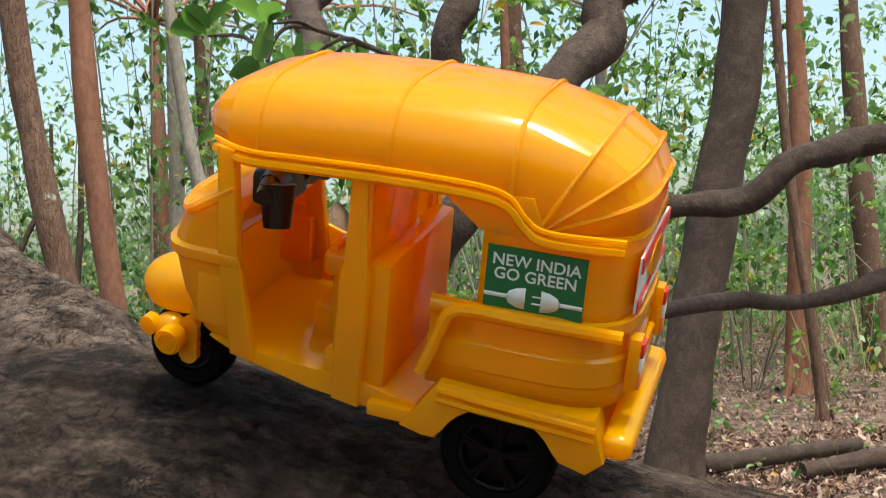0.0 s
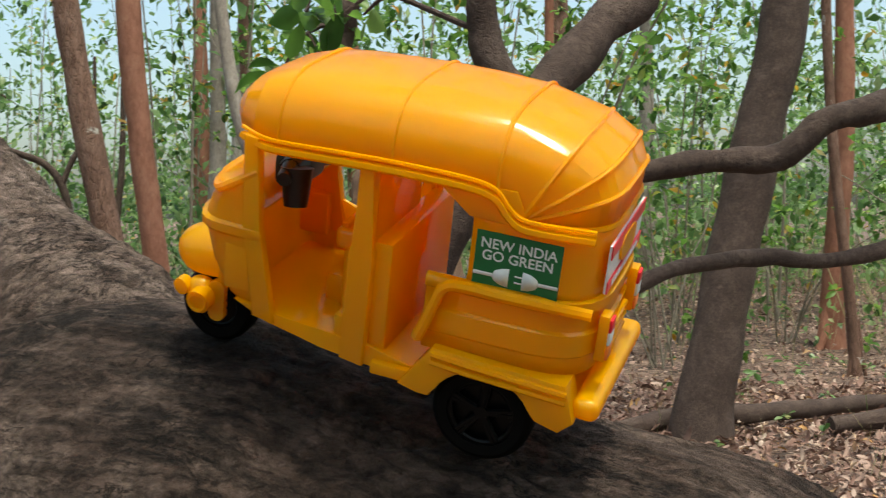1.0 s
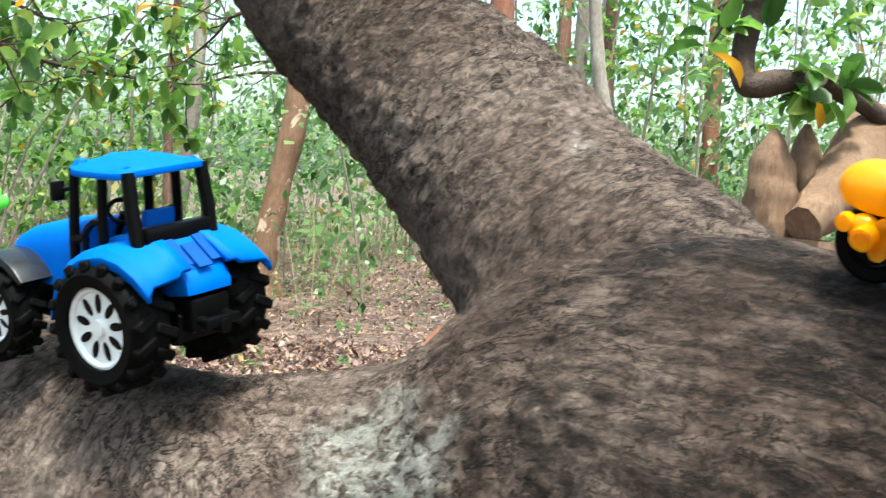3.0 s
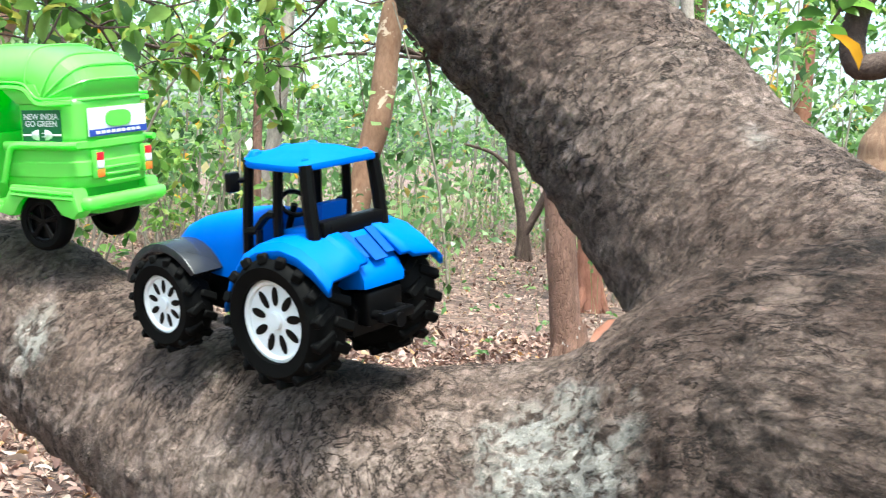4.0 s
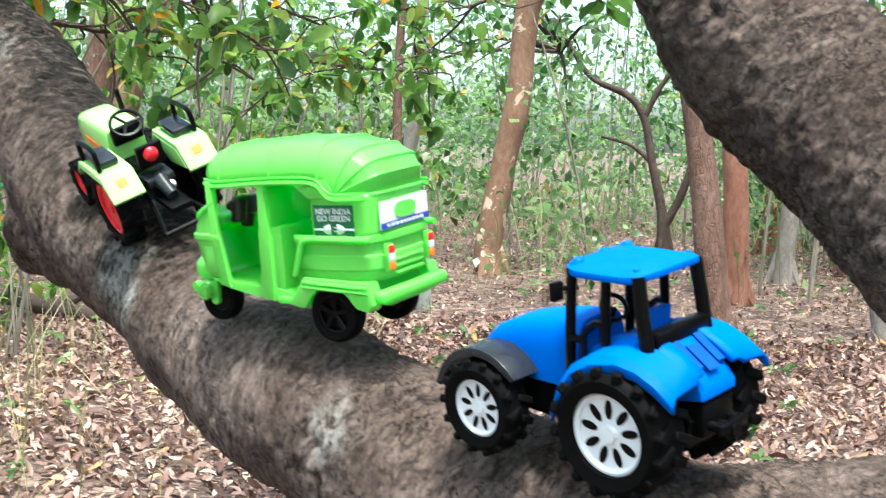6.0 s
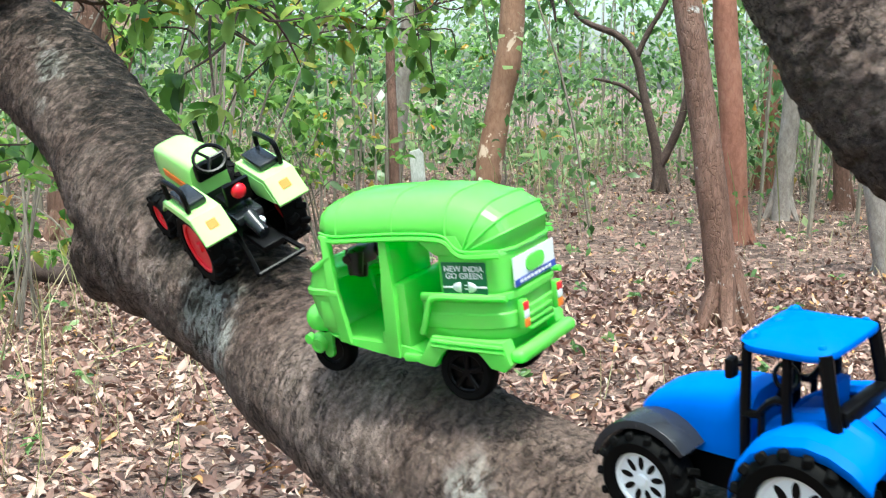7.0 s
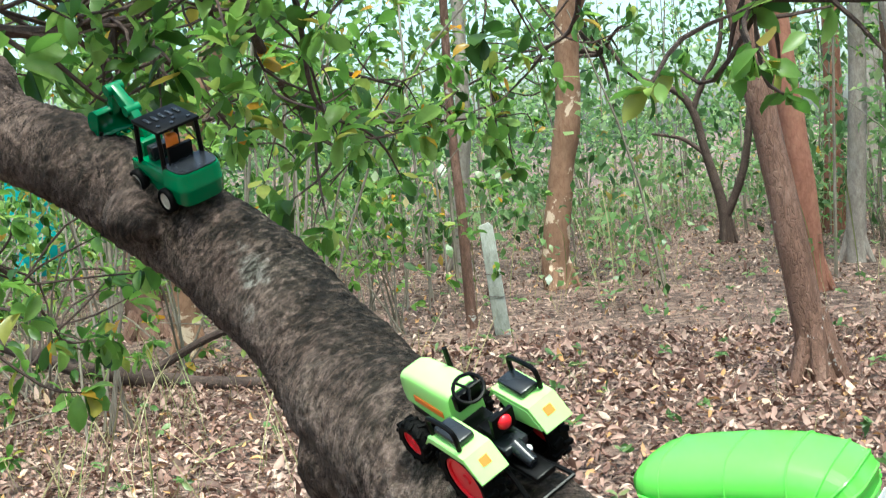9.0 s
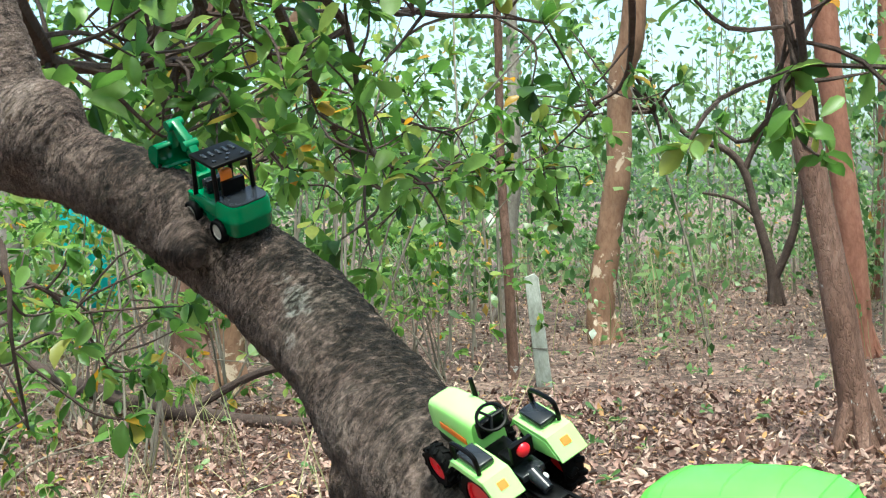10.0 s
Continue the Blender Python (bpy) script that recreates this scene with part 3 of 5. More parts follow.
# leafy twigs of the tree in front of the wood
for i, (keys, tips, size) in enumerate((
    ([(-1.18, 0.84, 1.75, 0.02), (-1.342, 1.174, 1.679, 0.012), (-1.430, 1.355, 1.666, 0.010), (-1.452, 1.559, 1.684, 0.007), (-1.444, 1.774, 1.721, 0.004)], 23, 0.058),
    ([(-1.22, 0.86, 1.95, 0.02), (-1.351, 1.596, 1.789, 0.012), (-1.471, 1.660, 1.747, 0.010), (-1.471, 1.764, 1.698, 0.008), (-1.448, 1.875, 1.642, 0.004)], 23, 0.061),
    ([(-1.25, 0.87, 2.1, 0.02), (-1.301, 1.930, 1.844, 0.010), (-1.285, 2.038, 1.756, 0.006), (-1.302, 2.131, 1.584, 0.004), (-1.282, 2.241, 1.531, 0.003)], 17, 0.061),
    ([(-1.25, 0.87, 2.15, 0.02), (-1.711, 2.430, 1.908, 0.014), (-1.764, 2.830, 1.809, 0.010), (-1.750, 3.254, 1.748, 0.007), (-1.597, 3.617, 1.674, 0.004)], 30, 0.075),
    ([(-1.27, 0.88, 2.3, 0.02), (-1.262, 2.050, 1.879, 0.009), (-1.198, 2.174, 1.828, 0.007), (-1.081, 2.318, 1.826, 0.004), (-0.995, 2.345, 1.811, 0.003)], 17, 0.068),
    ([(-1.9, 1.0, 1.8, 0.015), (-1.896, 1.722, 1.474, 0.009), (-1.833, 1.739, 1.372, 0.006), (-1.827, 1.737, 1.253, 0.004), (-1.866, 1.823, 1.077, 0.003)], 13, 0.058),
    ([(-1.9, 1.0, 1.8, 0.015), (-2.302, 2.218, 1.392, 0.009), (-2.247, 2.443, 1.285, 0.006), (-2.218, 2.553, 1.163, 0.004), (-2.237, 2.649, 1.080, 0.003)], 19, 0.068),
    ([(-1.26, 0.9, 2.4, 0.018), (-1.861, 2.171, 1.945, 0.010), (-1.961, 2.448, 1.764, 0.007), (-1.832, 2.697, 1.663, 0.005), (-1.814, 2.909, 1.523, 0.003)], 27, 0.068),
    ([(-1.28, 0.92, 2.55, 0.018), (-1.716, 2.916, 1.711, 0.012), (-1.746, 3.315, 1.619, 0.008), (-1.659, 3.745, 1.572, 0.006), (-1.411, 4.220, 1.572, 0.003)], 34, 0.075),
    ([(-1.28, 0.92, 2.5, 0.018), (-2.021, 2.634, 1.711, 0.012), (-2.066, 3.027, 1.602, 0.008), (-1.981, 3.360, 1.619, 0.006), (-1.794, 3.704, 1.476, 0.003)], 30, 0.068),
    ([(-0.6, 0.7, 2.8, 0.012), (-0.471, 1.249, 1.686, 0.006), (-0.481, 1.297, 1.635, 0.003), (-0.471, 1.299, 1.585, 0.002)], 16, 0.040),
    ([(-0.6, 0.7, 2.8, 0.012), (-1.009, 3.525, 1.941, 0.010), (-1.197, 3.875, 1.753, 0.005), (-1.364, 4.031, 1.637, 0.003)], 19, 0.068),
)):
    leafy_branch(host, keys, 40 + i, tips, 8, size * 0.95, reach=min(0.28, size * 4.5))



# one dead leaf caught in the fork
pa, pb = np.array((-0.217, 0.396, 1.231)), np.array((-0.205, 0.397, 1.242))
fallen = leaf_mesh("dead_leaf", pa[None], (pb - pa)[None], np.array([[0.1, -0.6, 0.8]]), np.array([float(np.linalg.norm(pb - pa)) * 1.1]), np.array([0.35]), np.array([2.0]), M_BARK_ORANGE)
tagged(fallen, "dry reddish-brown leaf lying in the fork of the limb", "leaf")


# ---- standing trees of the wood ----
def standing_tree(name, keys, mat, label, crown=None, seed=1, seg=18, roots=0, forks=(), bare=False):
    x, y = keys[0][0], keys[0][1]
    t = thing(name, pose(x, y, 0), label, "tree")
    loc = [(a - x, b - y, c, r) for a, b, c, r in keys]
    bm = bmesh.new()
    limb(bm, loc, 48, seg, 0.16, 3.0)
    rng = np.random.default_rng(seed)
    for k in range(roots):
        a = 2 * math.pi * (k + rng.uniform(-0.2, 0.2)) / roots
        r = keys[0][3]
        limb(bm, [(0.2 * r * math.cos(a), 0.2 * r * math.sin(a), 0.42, r * 0.38), (r * 0.8 * math.cos(a), r * 0.8 * math.sin(a), 0.14, r * 0.38), (r * 1.5 * math.cos(a), r * 1.5 * math.sin(a), -0.05, r * 0.2)], 10, 8)
    link_mesh("trunk", bm, mat, t)
    for f in forks:
        bm = bmesh.new()
        limb(bm, [(a - x, b - y, c, r) for a, b, c, r in f], 26, 10, 0.2, 6)
        link_mesh("limb", bm, mat, t)
    if crown:
        top = np.array(loc[-1][:3])
        n, spread, size = crown
        c = top + rng.normal(size=(n, 3)) * (spread, spread, spread * 0.45)
        ax = rng.normal(size=(n, 3)) + (0, 0, 0.8)
        ax /= np.linalg.norm(ax, axis=1, keepdims=True)
        lf = leaf_mesh("crown", *whorls(rng, c, ax, 7, size), M_LEAF_FAR, t)
        tagged(lf, "", "", "", "stuff")
        bm = bmesh.new()
        for q in c[:14]:
            limb(bm, [(*(top - (0, 0, 0.3)), 0.03), (*((top + q) / 2 + (0, 0, 0.1)), 0.02), (*q, 0.006)], 8, 6)
        tagged(link_mesh("crown_wood", bm, mat, t), "", "", "", "stuff")
    return t


CROWN = (45, 1.4, 0.16)
standing_tree("tree", [(-0.42, 7.25, -0.1, 0.125), (-0.44, 7.25, 0.25, 0.095), (-0.54, 7.25, 1.0, 0.084), (-0.70, 7.25, 2.0, 0.077), (-0.81, 7.25, 3.0, 0.073), (-0.9, 7.3, 5.2, 0.05)], M_BARK_BROWN, "leaning brown tree trunk with pale lichen specks", CROWN, 3, 20, 5)
standing_tree("tree", [(-2.85, 12.3, -0.1, 0.165), (-2.86, 12.3, 0.3, 0.14), (-2.75, 12.3, 1.1, 0.125), (-2.62, 12.3, 1.8, 0.13), (-2.58, 12.3, 2.6, 0.125), (-2.4, 12.3, 3.4, 0.12), (-2.2, 12.4, 6.0, 0.07)], M_BARK_PEEL, "reddish tree trunk with pale peeling bark", CROWN, 4, 18, 3)
standing_tree("sapling", [(-3.12, 9.85, -0.1, 0.05), (-3.13, 9.85, 0.8, 0.042), (-3.16, 9.85, 1.8, 0.036), (-3.14, 9.85, 3.0, 0.032), (-3.2, 9.85, 4.4, 0.02)], M_BARK_BROWN, "thin straight brown sapling stem", (40, 0.7, 0.12), 5, 10)
standing_tree("tree", [(-0.40, 11.2, -0.1, 0.13), (-0.43, 11.2, 0.8, 0.110), (-0.53, 11.2, 1.9, 0.105), (-0.61, 11.2, 3.0, 0.105), (-0.66, 11.2, 5.5, 0.06)], M_BARK_ORANGE, "smooth orange-red tree trunk", CROWN, 6, 18, 3)
standing_tree("tree", [(-1.42, 16.6, -0.1, 0.104), (-1.45, 16.6, 0.5, 0.068), (-1.62, 16.6, 1.2, 0.057), (-1.75, 16.6, 1.75, 0.052), (-1.98, 16.6, 2.05, 0.047), (-2.5, 16.6, 2.3, 0.036), (-2.9, 16.6, 2.9, 0.026)], M_BARK_DARK, "dark crooked tree with forked limbs", (70, 1.2, 0.16), 7, 12, 3,
              [[(-1.76, 16.6, 1.75, 0.047), (-1.6, 16.6, 2.1, 0.036), (-1.35, 16.6, 2.6, 0.031), (-1.3, 16.6, 3.4, 0.021)], [(-1.44, 16.6, 0.3, 0.057), (-1.15, 16.6, 1.0, 0.052), (-1.0, 16.6, 2.0, 0.042), (-0.95, 16.6, 3.2, 0.031)], [(-1.6, 16.6, 1.15, 0.031), (-1.9, 16.6, 1.4, 0.026), (-2.3, 16.6, 1.5, 0.016)]])
standing_tree("tree", [(0.62, 21.5, -0.1, 0.24), (0.62, 21.5, 1.0, 0.19), (0.72, 21.5, 2.6, 0.17), (0.9, 21.5, 6.0, 0.1)], M_BARK_GREY, "pale grey tree trunk", CROWN, 8, 14, 3)
standing_tree("tree", [(0.72, 9.6, -0.1, 0.09), (0.6, 9.6, 0.6, 0.075), (0.42, 9.6, 1.5, 0.06), (0.2, 9.6, 2.4, 0.055), (0.0, 9.7, 4.6, 0.03)], M_BARK_GREY, "slender pale leaning tree", (50, 0.9, 0.14), 9, 12, 2)
standing_tree("tree", [(2.60, 6.45, -0.10, 0.200), (2.71, 6.45, 0.45, 0.150), (2.85, 6.45, 1.08, 0.140), (3.01, 6.45, 1.77, 0.135), (3.18, 6.45, 2.46, 0.130), (3.63, 6.55, 5.20, 0.080)], M_BARK_DARK, "stout dark brown tree trunk", CROWN, 10, 20, 0)
standing_tree("tree", [(-6.3, 10.2, -0.1, 0.2), (-6.3, 10.2, 0.6, 0.16), (-6.1, 10.2, 1.6, 0.14), (-5.9, 10.2, 3.2, 0.12), (-5.8, 10.2, 5.0, 0.07)], M_BARK_BROWN, "brown tree trunk behind leaves", CROWN, 11, 14, 3)
standing_tree("tree", [(-5.25, 9.0, -0.1, 0.13), (-5.25, 9.0, 0.5, 0.11), (-5.15, 9.0, 1.5, 0.1), (-4.7, 9.0, 2.6, 0.1), (-4.2, 9.0, 3.6, 0.08), (-4.0, 9.0, 5.0, 0.05)], M_BARK_PEEL, "leaning reddish tree trunk behind leaves", CROWN, 12, 14, 3)
for i, (x, y, r, lean) in enumerate(((0.05, 13.5, 0.09, 0.03), (0.75, 14.5, 0.08, -0.05), (-0.05, 17.5, 0.12, 0.02), (-4.6, 15.0, 0.09, 0.05), (-7.5, 13.0, 0.12, 0.02), (2.2, 17.0, 0.12, -0.03), (-9.0, 11.0, 0.12, 0.05), (3.8, 13.0, 0.14, 0.0), (5.6, 10.5, 0.10, 0.04), (4.6, 16.0, 0.12, 0.02), (7.4, 12.0, 0.13, -0.03), (2.9, 11.0, 0.05, 0.05), (6.2, 17.0, 0.12, 0.02), (4.9, 8.8, 0.04, -0.05))):
    standing_tree("tree", [(x, y, -0.1, r * 1.4), (x + lean, y, 0.6, r * 1.1), (x + lean * 4, y, 2.2, r), (x + lean * 5, y, 5.2, r * 0.6)], (M_BARK_GREY, M_BARK_BROWN, M_BARK_ORANGE)[i % 3], "tree trunk of the wood", (35, 1.2, 0.16), 20 + i, 12, 2)

# weathered post in the ground
post = thing("fence_post", pose(-2.79, 9.55, 0, 0, -4.5, 12), "weathered grey concrete fence post leaning in the leaves", "post")
bm = bmesh.new()
slab(bm, [(-0.062, -0.1), (0.062, -0.1), (0.052, 0.86), (0.02, 0.9), (-0.055, 0.88)], -0.06, 0.06, 0.012)
link_mesh("shaft", bm, M_POST, post)
for z in (0.30, 0.48):
    bm = bmesh.new()
    tube(bm, [(0.062, -0.064, z), (-0.064, -0.066, z + 0.02), (-0.064, 0.064, z + 0.03), (0.064, 0.064, z + 0.01), (0.062, -0.064, z)], 0.003, 5)
    link_mesh("wire", bm, M_BARK_DARK, post)

# ---- gnarled tree beside the yellow toy ----
gn = thing("gnarled_tree", pose(1.75, 1.75, 0), "gnarled tree with dark crooked low branches", "tree")
bm = bmesh.new()
limb(bm, [(0, 0, -0.1, 0.16), (0.02, 0, 0.6, 0.12), (0, 0.03, 1.3, 0.1), (0.05, 0, 2.2, 0.08), (0.0, 0.05, 3.6, 0.05)], 40, 16, 0.2, 5)
link_mesh("trunk", bm, M_BARK_DARK, gn)
for keys in (
    [(1.75, 1.75, 1.55, 0.05), (1.232, 2.010, 1.500, 0.03), (1.103, 1.983, 1.478, 0.026), (0.989, 1.954, 1.451, 0.024), (0.924, 1.965, 1.393, 0.026), (0.802, 1.989, 1.391, 0.021), (0.685, 2.012, 1.373, 0.019), (0.549, 2.038, 1.352, 0.016)],
    [(1.75, 1.75, 1.45, 0.05), (0.990, 1.744, 1.238, 0.015), (0.753, 1.688, 1.233, 0.013), (0.589, 1.618, 1.223, 0.011), (0.499, 1.584, 1.192, 0.012), (0.428, 1.545, 1.135, 0.012)],
    [(1.75, 1.75, 2.0, 0.05), (0.596, 1.427, 1.681, 0.028), (0.431, 1.353, 1.560, 0.027), (0.341, 1.318, 1.481, 0.027), (0.256, 1.281, 1.388, 0.026), (0.192, 1.291, 1.295, 0.024), (0.165, 1.294, 1.220, 0.02)],
    [(1.75, 1.75, 2.2, 0.04), (0.421, 1.359, 1.695, 0.022), (0.249, 1.288, 1.584, 0.018), (0.235, 1.289, 1.508, 0.019), (0.252, 1.284, 1.458, 0.018), (0.294, 1.275, 1.432, 0.016)],
    [(1.75, 1.75, 2.3, 0.04), (0.378, 2.454, 1.944, 0.0390), (0.206, 2.184, 1.713, 0.0244), (0.178, 2.178, 1.632, 0.0232), (0.166, 2.173, 1.561, 0.0220), (0.177, 2.171, 1.503, 0.0220), (0.270, 2.178, 1.517, 0.0208), (0.352, 2.232, 1.509, 0.0196), (0.478, 2.312, 1.450, 0.0170)],
):
    bm = bmesh.new()
    limb(bm, [(x - 1.75, y - 1.75, z, r) for x, y, z, r in keys], 60, 14, 0.3, 22)
    link_mesh("branch", bm, M_BARK_DARK, gn)
leafy_branch(gn, [(0.352, 2.232, 1.509, 0.0064), (0.319, 2.182, 1.523, 0.0048), (0.292, 2.178, 1.491, 0.0032)], 77, 5, 6, 0.062, reach=0.06, name="twig")
leafy_branch(gn, [(0.177, 2.178, 1.641, 0.0064), (0.142, 2.176, 1.649, 0.0048), (0.104, 2.172, 1.626, 0.0032)], 78, 3, 5, 0.06, reach=0.06, name="twig")
leafy_branch(gn, [(0.235, 1.289, 1.508, 0.004), (0.087, 1.422, 1.594, 0.003), (0.046, 1.429, 1.554, 0.002)], 79, 6, 6, 0.05, reach=0.1, name="twig")

# broken wood standing behind the limb
st = thing("broken_stump", pose(0.271, 2.168, 0), "broken brown stump with pointed splinters", "stump")
bm = bmesh.new()
limb(bm, [(0.02, 0.0, -0.1, 0.16), (0.0, 0.0, 0.6, 0.13), (0.02, 0.0, 1.0, 0.11), (0.03, 0.0, 1.24, 0.085)], 30, 16, 0.15, 9)
link_mesh("trunk", bm, M_STUMP, st)
for keys in ([(0.237, 2.165, 1.239, 0.0480), (0.230, 2.170, 1.338, 0.0440), (0.229, 2.173, 1.393, 0.0280), (0.230, 2.175, 1.429, 0.0048)], [(0.308, 2.232, 1.262, 0.0360), (0.299, 2.238, 1.384, 0.0280), (0.299, 2.241, 1.445, 0.0064)],
             [(0.273, 2.089, 1.264, 0.0340), (0.345, 2.178, 1.326, 0.0480), (0.419, 2.308, 1.415, 0.0600), (0.449, 2.353, 1.466, 0.0520)]):
    bm = bmesh.new()
    limb(bm, [(x - 0.271, y - 2.168, z, r) for x, y, z, r in keys], 24, 12, 0.25, 30)
    link_mesh("splinter", bm, M_STUMP, st)

# fallen branch in the undergrowth
fb = thing("fallen_branch", pose(-4.6, 7.6, 0), "grey fallen branch lying on dead leaves", "branch")
bm = bmesh.new()
limb(bm, [(-1.9, 0.5, 0.35, 0.05), (-1.0, 0.2, 0.16, 0.06), (0.0, 0, 0.06, 0.055), (0.8, -0.1, 0.05, 0.04), (1.5, 0.1, 0.07, 0.02)], 40, 10, 0.25, 6)
limb(bm, [(-0.3, 0.05, 0.1, 0.035), (0.2, 0.2, 0.35, 0.03), (0.7, 0.1, 0.4, 0.025), (1.0, 0.0, 0.2, 0.015)], 24, 8, 0.25, 6)
link_mesh("wood", bm, M_BARK_DARK, fb)
for i, (x, y, a) in enumerate(((2.95, 6.7, 10), (4.3, 6.3, -8))):
    lg = thing("fallen_branch", pose(x, y, 0.04, 0, 0, a), "dark fallen branch on the leafy ground", "branch")
    bm = bmesh.new()
    limb(bm, [(-0.9, 0, 0.02, 0.05), (-0.3, 0.06, 0.06, 0.06), (0.4, 0, 0.06, 0.055), (1.2, 0.1, 0.05, 0.04)], 26, 10, 0.25, 6)
    link_mesh("wood", bm, M_BARK_DARK, lg)

# tarpaulin far off in the trees
bm = bmesh.new()
sheet(bm, [[(-9.3 + 0.09 * i + 0.1 * noise.noise((i * 0.3, j * 0.4, 0)), 12.5 + 0.25 * noise.noise((i * 0.5, j * 0.2, 3)), 0.45 + 0.12 * j) for i in range(9)] for j in range(12)])
tagged(thick(link_mesh("tarpaulin", bm, M_TARP, sharp=60), 0.004), "turquoise tarpaulin hanging among the trees", "tarpaulin")


# ---- undergrowth and far wood ----
def scatter_wood():
    rng = np.random.default_rng(9)
    # stems
    bm = bmesh.new()
    tips = []
    for i in range(360):
        r = math.sqrt(rng.uniform(11.5 ** 2, 27 ** 2))
        az = math.radians(rng.uniform(-44, 60))
        x, y = -r * math.sin(az), r * math.cos(az)
        h = rng.uniform(1.6, 5.5)
        if r < 17.2 and 2.6 < math.degrees(az) < 8.0:
            continue
        q = rng.normal(size=2) * 0.08 * h
        keys = [(x, y, -0.05, 0.007 + 0.004 * h * rng.uniform(0.4, 1.3)), (x + q[0] * 0.4 + rng.normal() * 0.05, y, h * 0.5, 0.013), (x + q[0], y + q[1], h, 0.006)]
        limb(bm, keys, 6, 5)
        for k in range(int(h * 1.3)):
            f = rng.uniform(0.25, 1.05)
            tips.append((x + q[0] * f + rng.normal() * 0.6, y + q[1] * f + rng.normal() * 0.6, h * f + rng.normal() * 0.1))
    tagged(link_mesh("sapling_stems", bm, M_STEMS), "thicket of thin greyish sapling stems", "saplings", "", "stuff")
    # far foliage in drifts
    n = 17500
    r = np.sqrt(rng.uniform(13 ** 2, 30 ** 2, n))
    az = np.radians(rng.uniform(-44, 62, n))
    z = rng.gamma(2.2, 0.95, n) + 0.2
    c = np.stack([-r * np.sin(az), r * np.cos(az), z], 1)
    dens = np.array([noise.noise((p[0] * 0.45, p[1] * 0.45, p[2] * 0.8)) for p in c])
    c = c[dens > 0.02]
    c = np.concatenate([c, np.array(tips)])
    side = np.degrees(np.arctan2(-c[:, 0], c[:, 1]))
    c = c[~((np.hypot(c[:, 0], c[:, 1]) < 17.2) & (side > 2.8) & (side < 8.0) & (c[:, 2] < 3.2))]
    ax = rng.normal(size=c.shape) + (0, 0, 0.6)
    ax /= np.linalg.norm(ax, axis=1, keepdims=True)
    pos, d, up, s, w, cu = whorls(rng, c, ax, 9, 0.17)
    pos = pos + rng.normal(size=pos.shape) * 0.16
    tagged(leaf_mesh("wood_foliage", pos, d, up, s, w, cu, M_LEAF_FAR, small=True), "light green foliage of the far wood", "foliage", "", "stuff")
    # unseen foliage added behind the path and thinly overhead, to cut the skylight
    n = 3600
    r = np.sqrt(rng.uniform(6 ** 2, 16 ** 2, n))
    az = np.radians(rng.uniform(75, 305, n))
    c = np.stack([-r * np.sin(az), r * np.cos(az), rng.gamma(2.2, 0.9, n) + 0.1], 1)
    m = 480
    rr = 7.5 * np.sqrt(rng.random(m))
    aa = rng.uniform(0, 2 * math.pi, m)
    c = np.concatenate([c, np.stack([rr * np.cos(aa), rr * np.sin(aa) + 1.0, rng.uniform(4.0, 7.0, m)], 1)])
    ax = rng.normal(size=c.shape) + (0, 0, 0.6)
    ax /= np.linalg.norm(ax, axis=1, keepdims=True)
    pos, d, up, s, w, cu = whorls(rng, c, ax, 7, 0.30)
    pos = pos + rng.normal(size=pos.shape) * 0.2
    tagged(leaf_mesh("wood_foliage", pos, d, up, s, w, cu, M_LEAF_FAR, small=True), "light green foliage closing the wood around, unseen, added to cut skylight", "foliage", "", "stuff")
    # leafy bushes in the middle distance
    for k, (bx, by, bz, sp, m) in enumerate(((-4.0, 8.6, 0.9, 0.5, 42), (-4.9, 8.2, 1.2, 0.7, 50), (-3.7, 9.6, 1.2, 0.5, 36), (-5.6, 7.4, 0.8, 0.6, 70), (-6.4, 8.6, 1.2, 0.7, 80), (-4.3, 6.2, 2.4, 0.6, 34), (-3.3, 6.6, 2.8, 0.6, 34), (-5.6, 6.4, 2.2, 0.8, 48), (-7.4, 9.4, 1.8, 0.9, 80), (-4.6, 11.5, 1.6, 0.8, 80), (0.5, 15.5, 2.6, 0.9, 70), (0.9, 12.0, 2.8, 0.8, 60), (2.2, 8.0, 2.9, 0.8, 60), (-5.0, 5.6, 0.5, 0.45, 30), (3.6, 9.6, 1.6, 0.7, 60), (5.4, 11.0, 1.2, 0.8, 60), (4.3, 11.0, 2.8, 0.9, 70), (6.5, 9.5, 2.4, 0.9, 70))):
        b = thing("bush", pose(bx, by, 0), "loose green bush with broad leaves", "bush")
        bm = bmesh.new()
        m = int(m * 1.45)
        cc = rng.normal(size=(m, 3)) * (sp, sp, sp * 0.75) + (0, 0, bz)
        cc[:, 2] = np.maximum(cc[:, 2], 0.15)
        for q in cc[:7]:
            limb(bm, [(rng.normal() * 0.06, rng.normal() * 0.06, -0.05, 0.010), (q[0] * 0.35, q[1] * 0.35, q[2] * 0.6, 0.007), (*q, 0.003)], 8, 5)
        tagged(link_mesh("woody_base", bm, M_STEMS, b), "", "", "", "stuff")
        ax = rng.normal(size=(m, 3)) + (0, 0, 0.5)
        ax /= np.linalg.norm(ax, axis=1, keepdims=True)
        tagged(leaf_mesh("leaves", *whorls(rng, cc, ax, 7, 0.10), M_LEAF, b), "", "", "", "stuff")
    # low undergrowth between the trunks: bare twiggy shoots and small leaves down to the ground
    n = 5200
    r = np.sqrt(rng.uniform(10.5 ** 2, 24 ** 2, n))
    az = np.radians(rng.uniform(-42, 60, n))
    thin = np.array([noise.noise((-q * math.sin(a) * 0.35, q * math.cos(a) * 0.35, 2.0)) for q, a in zip(r, az)]) + (r - 15) * 0.06 > -0.05
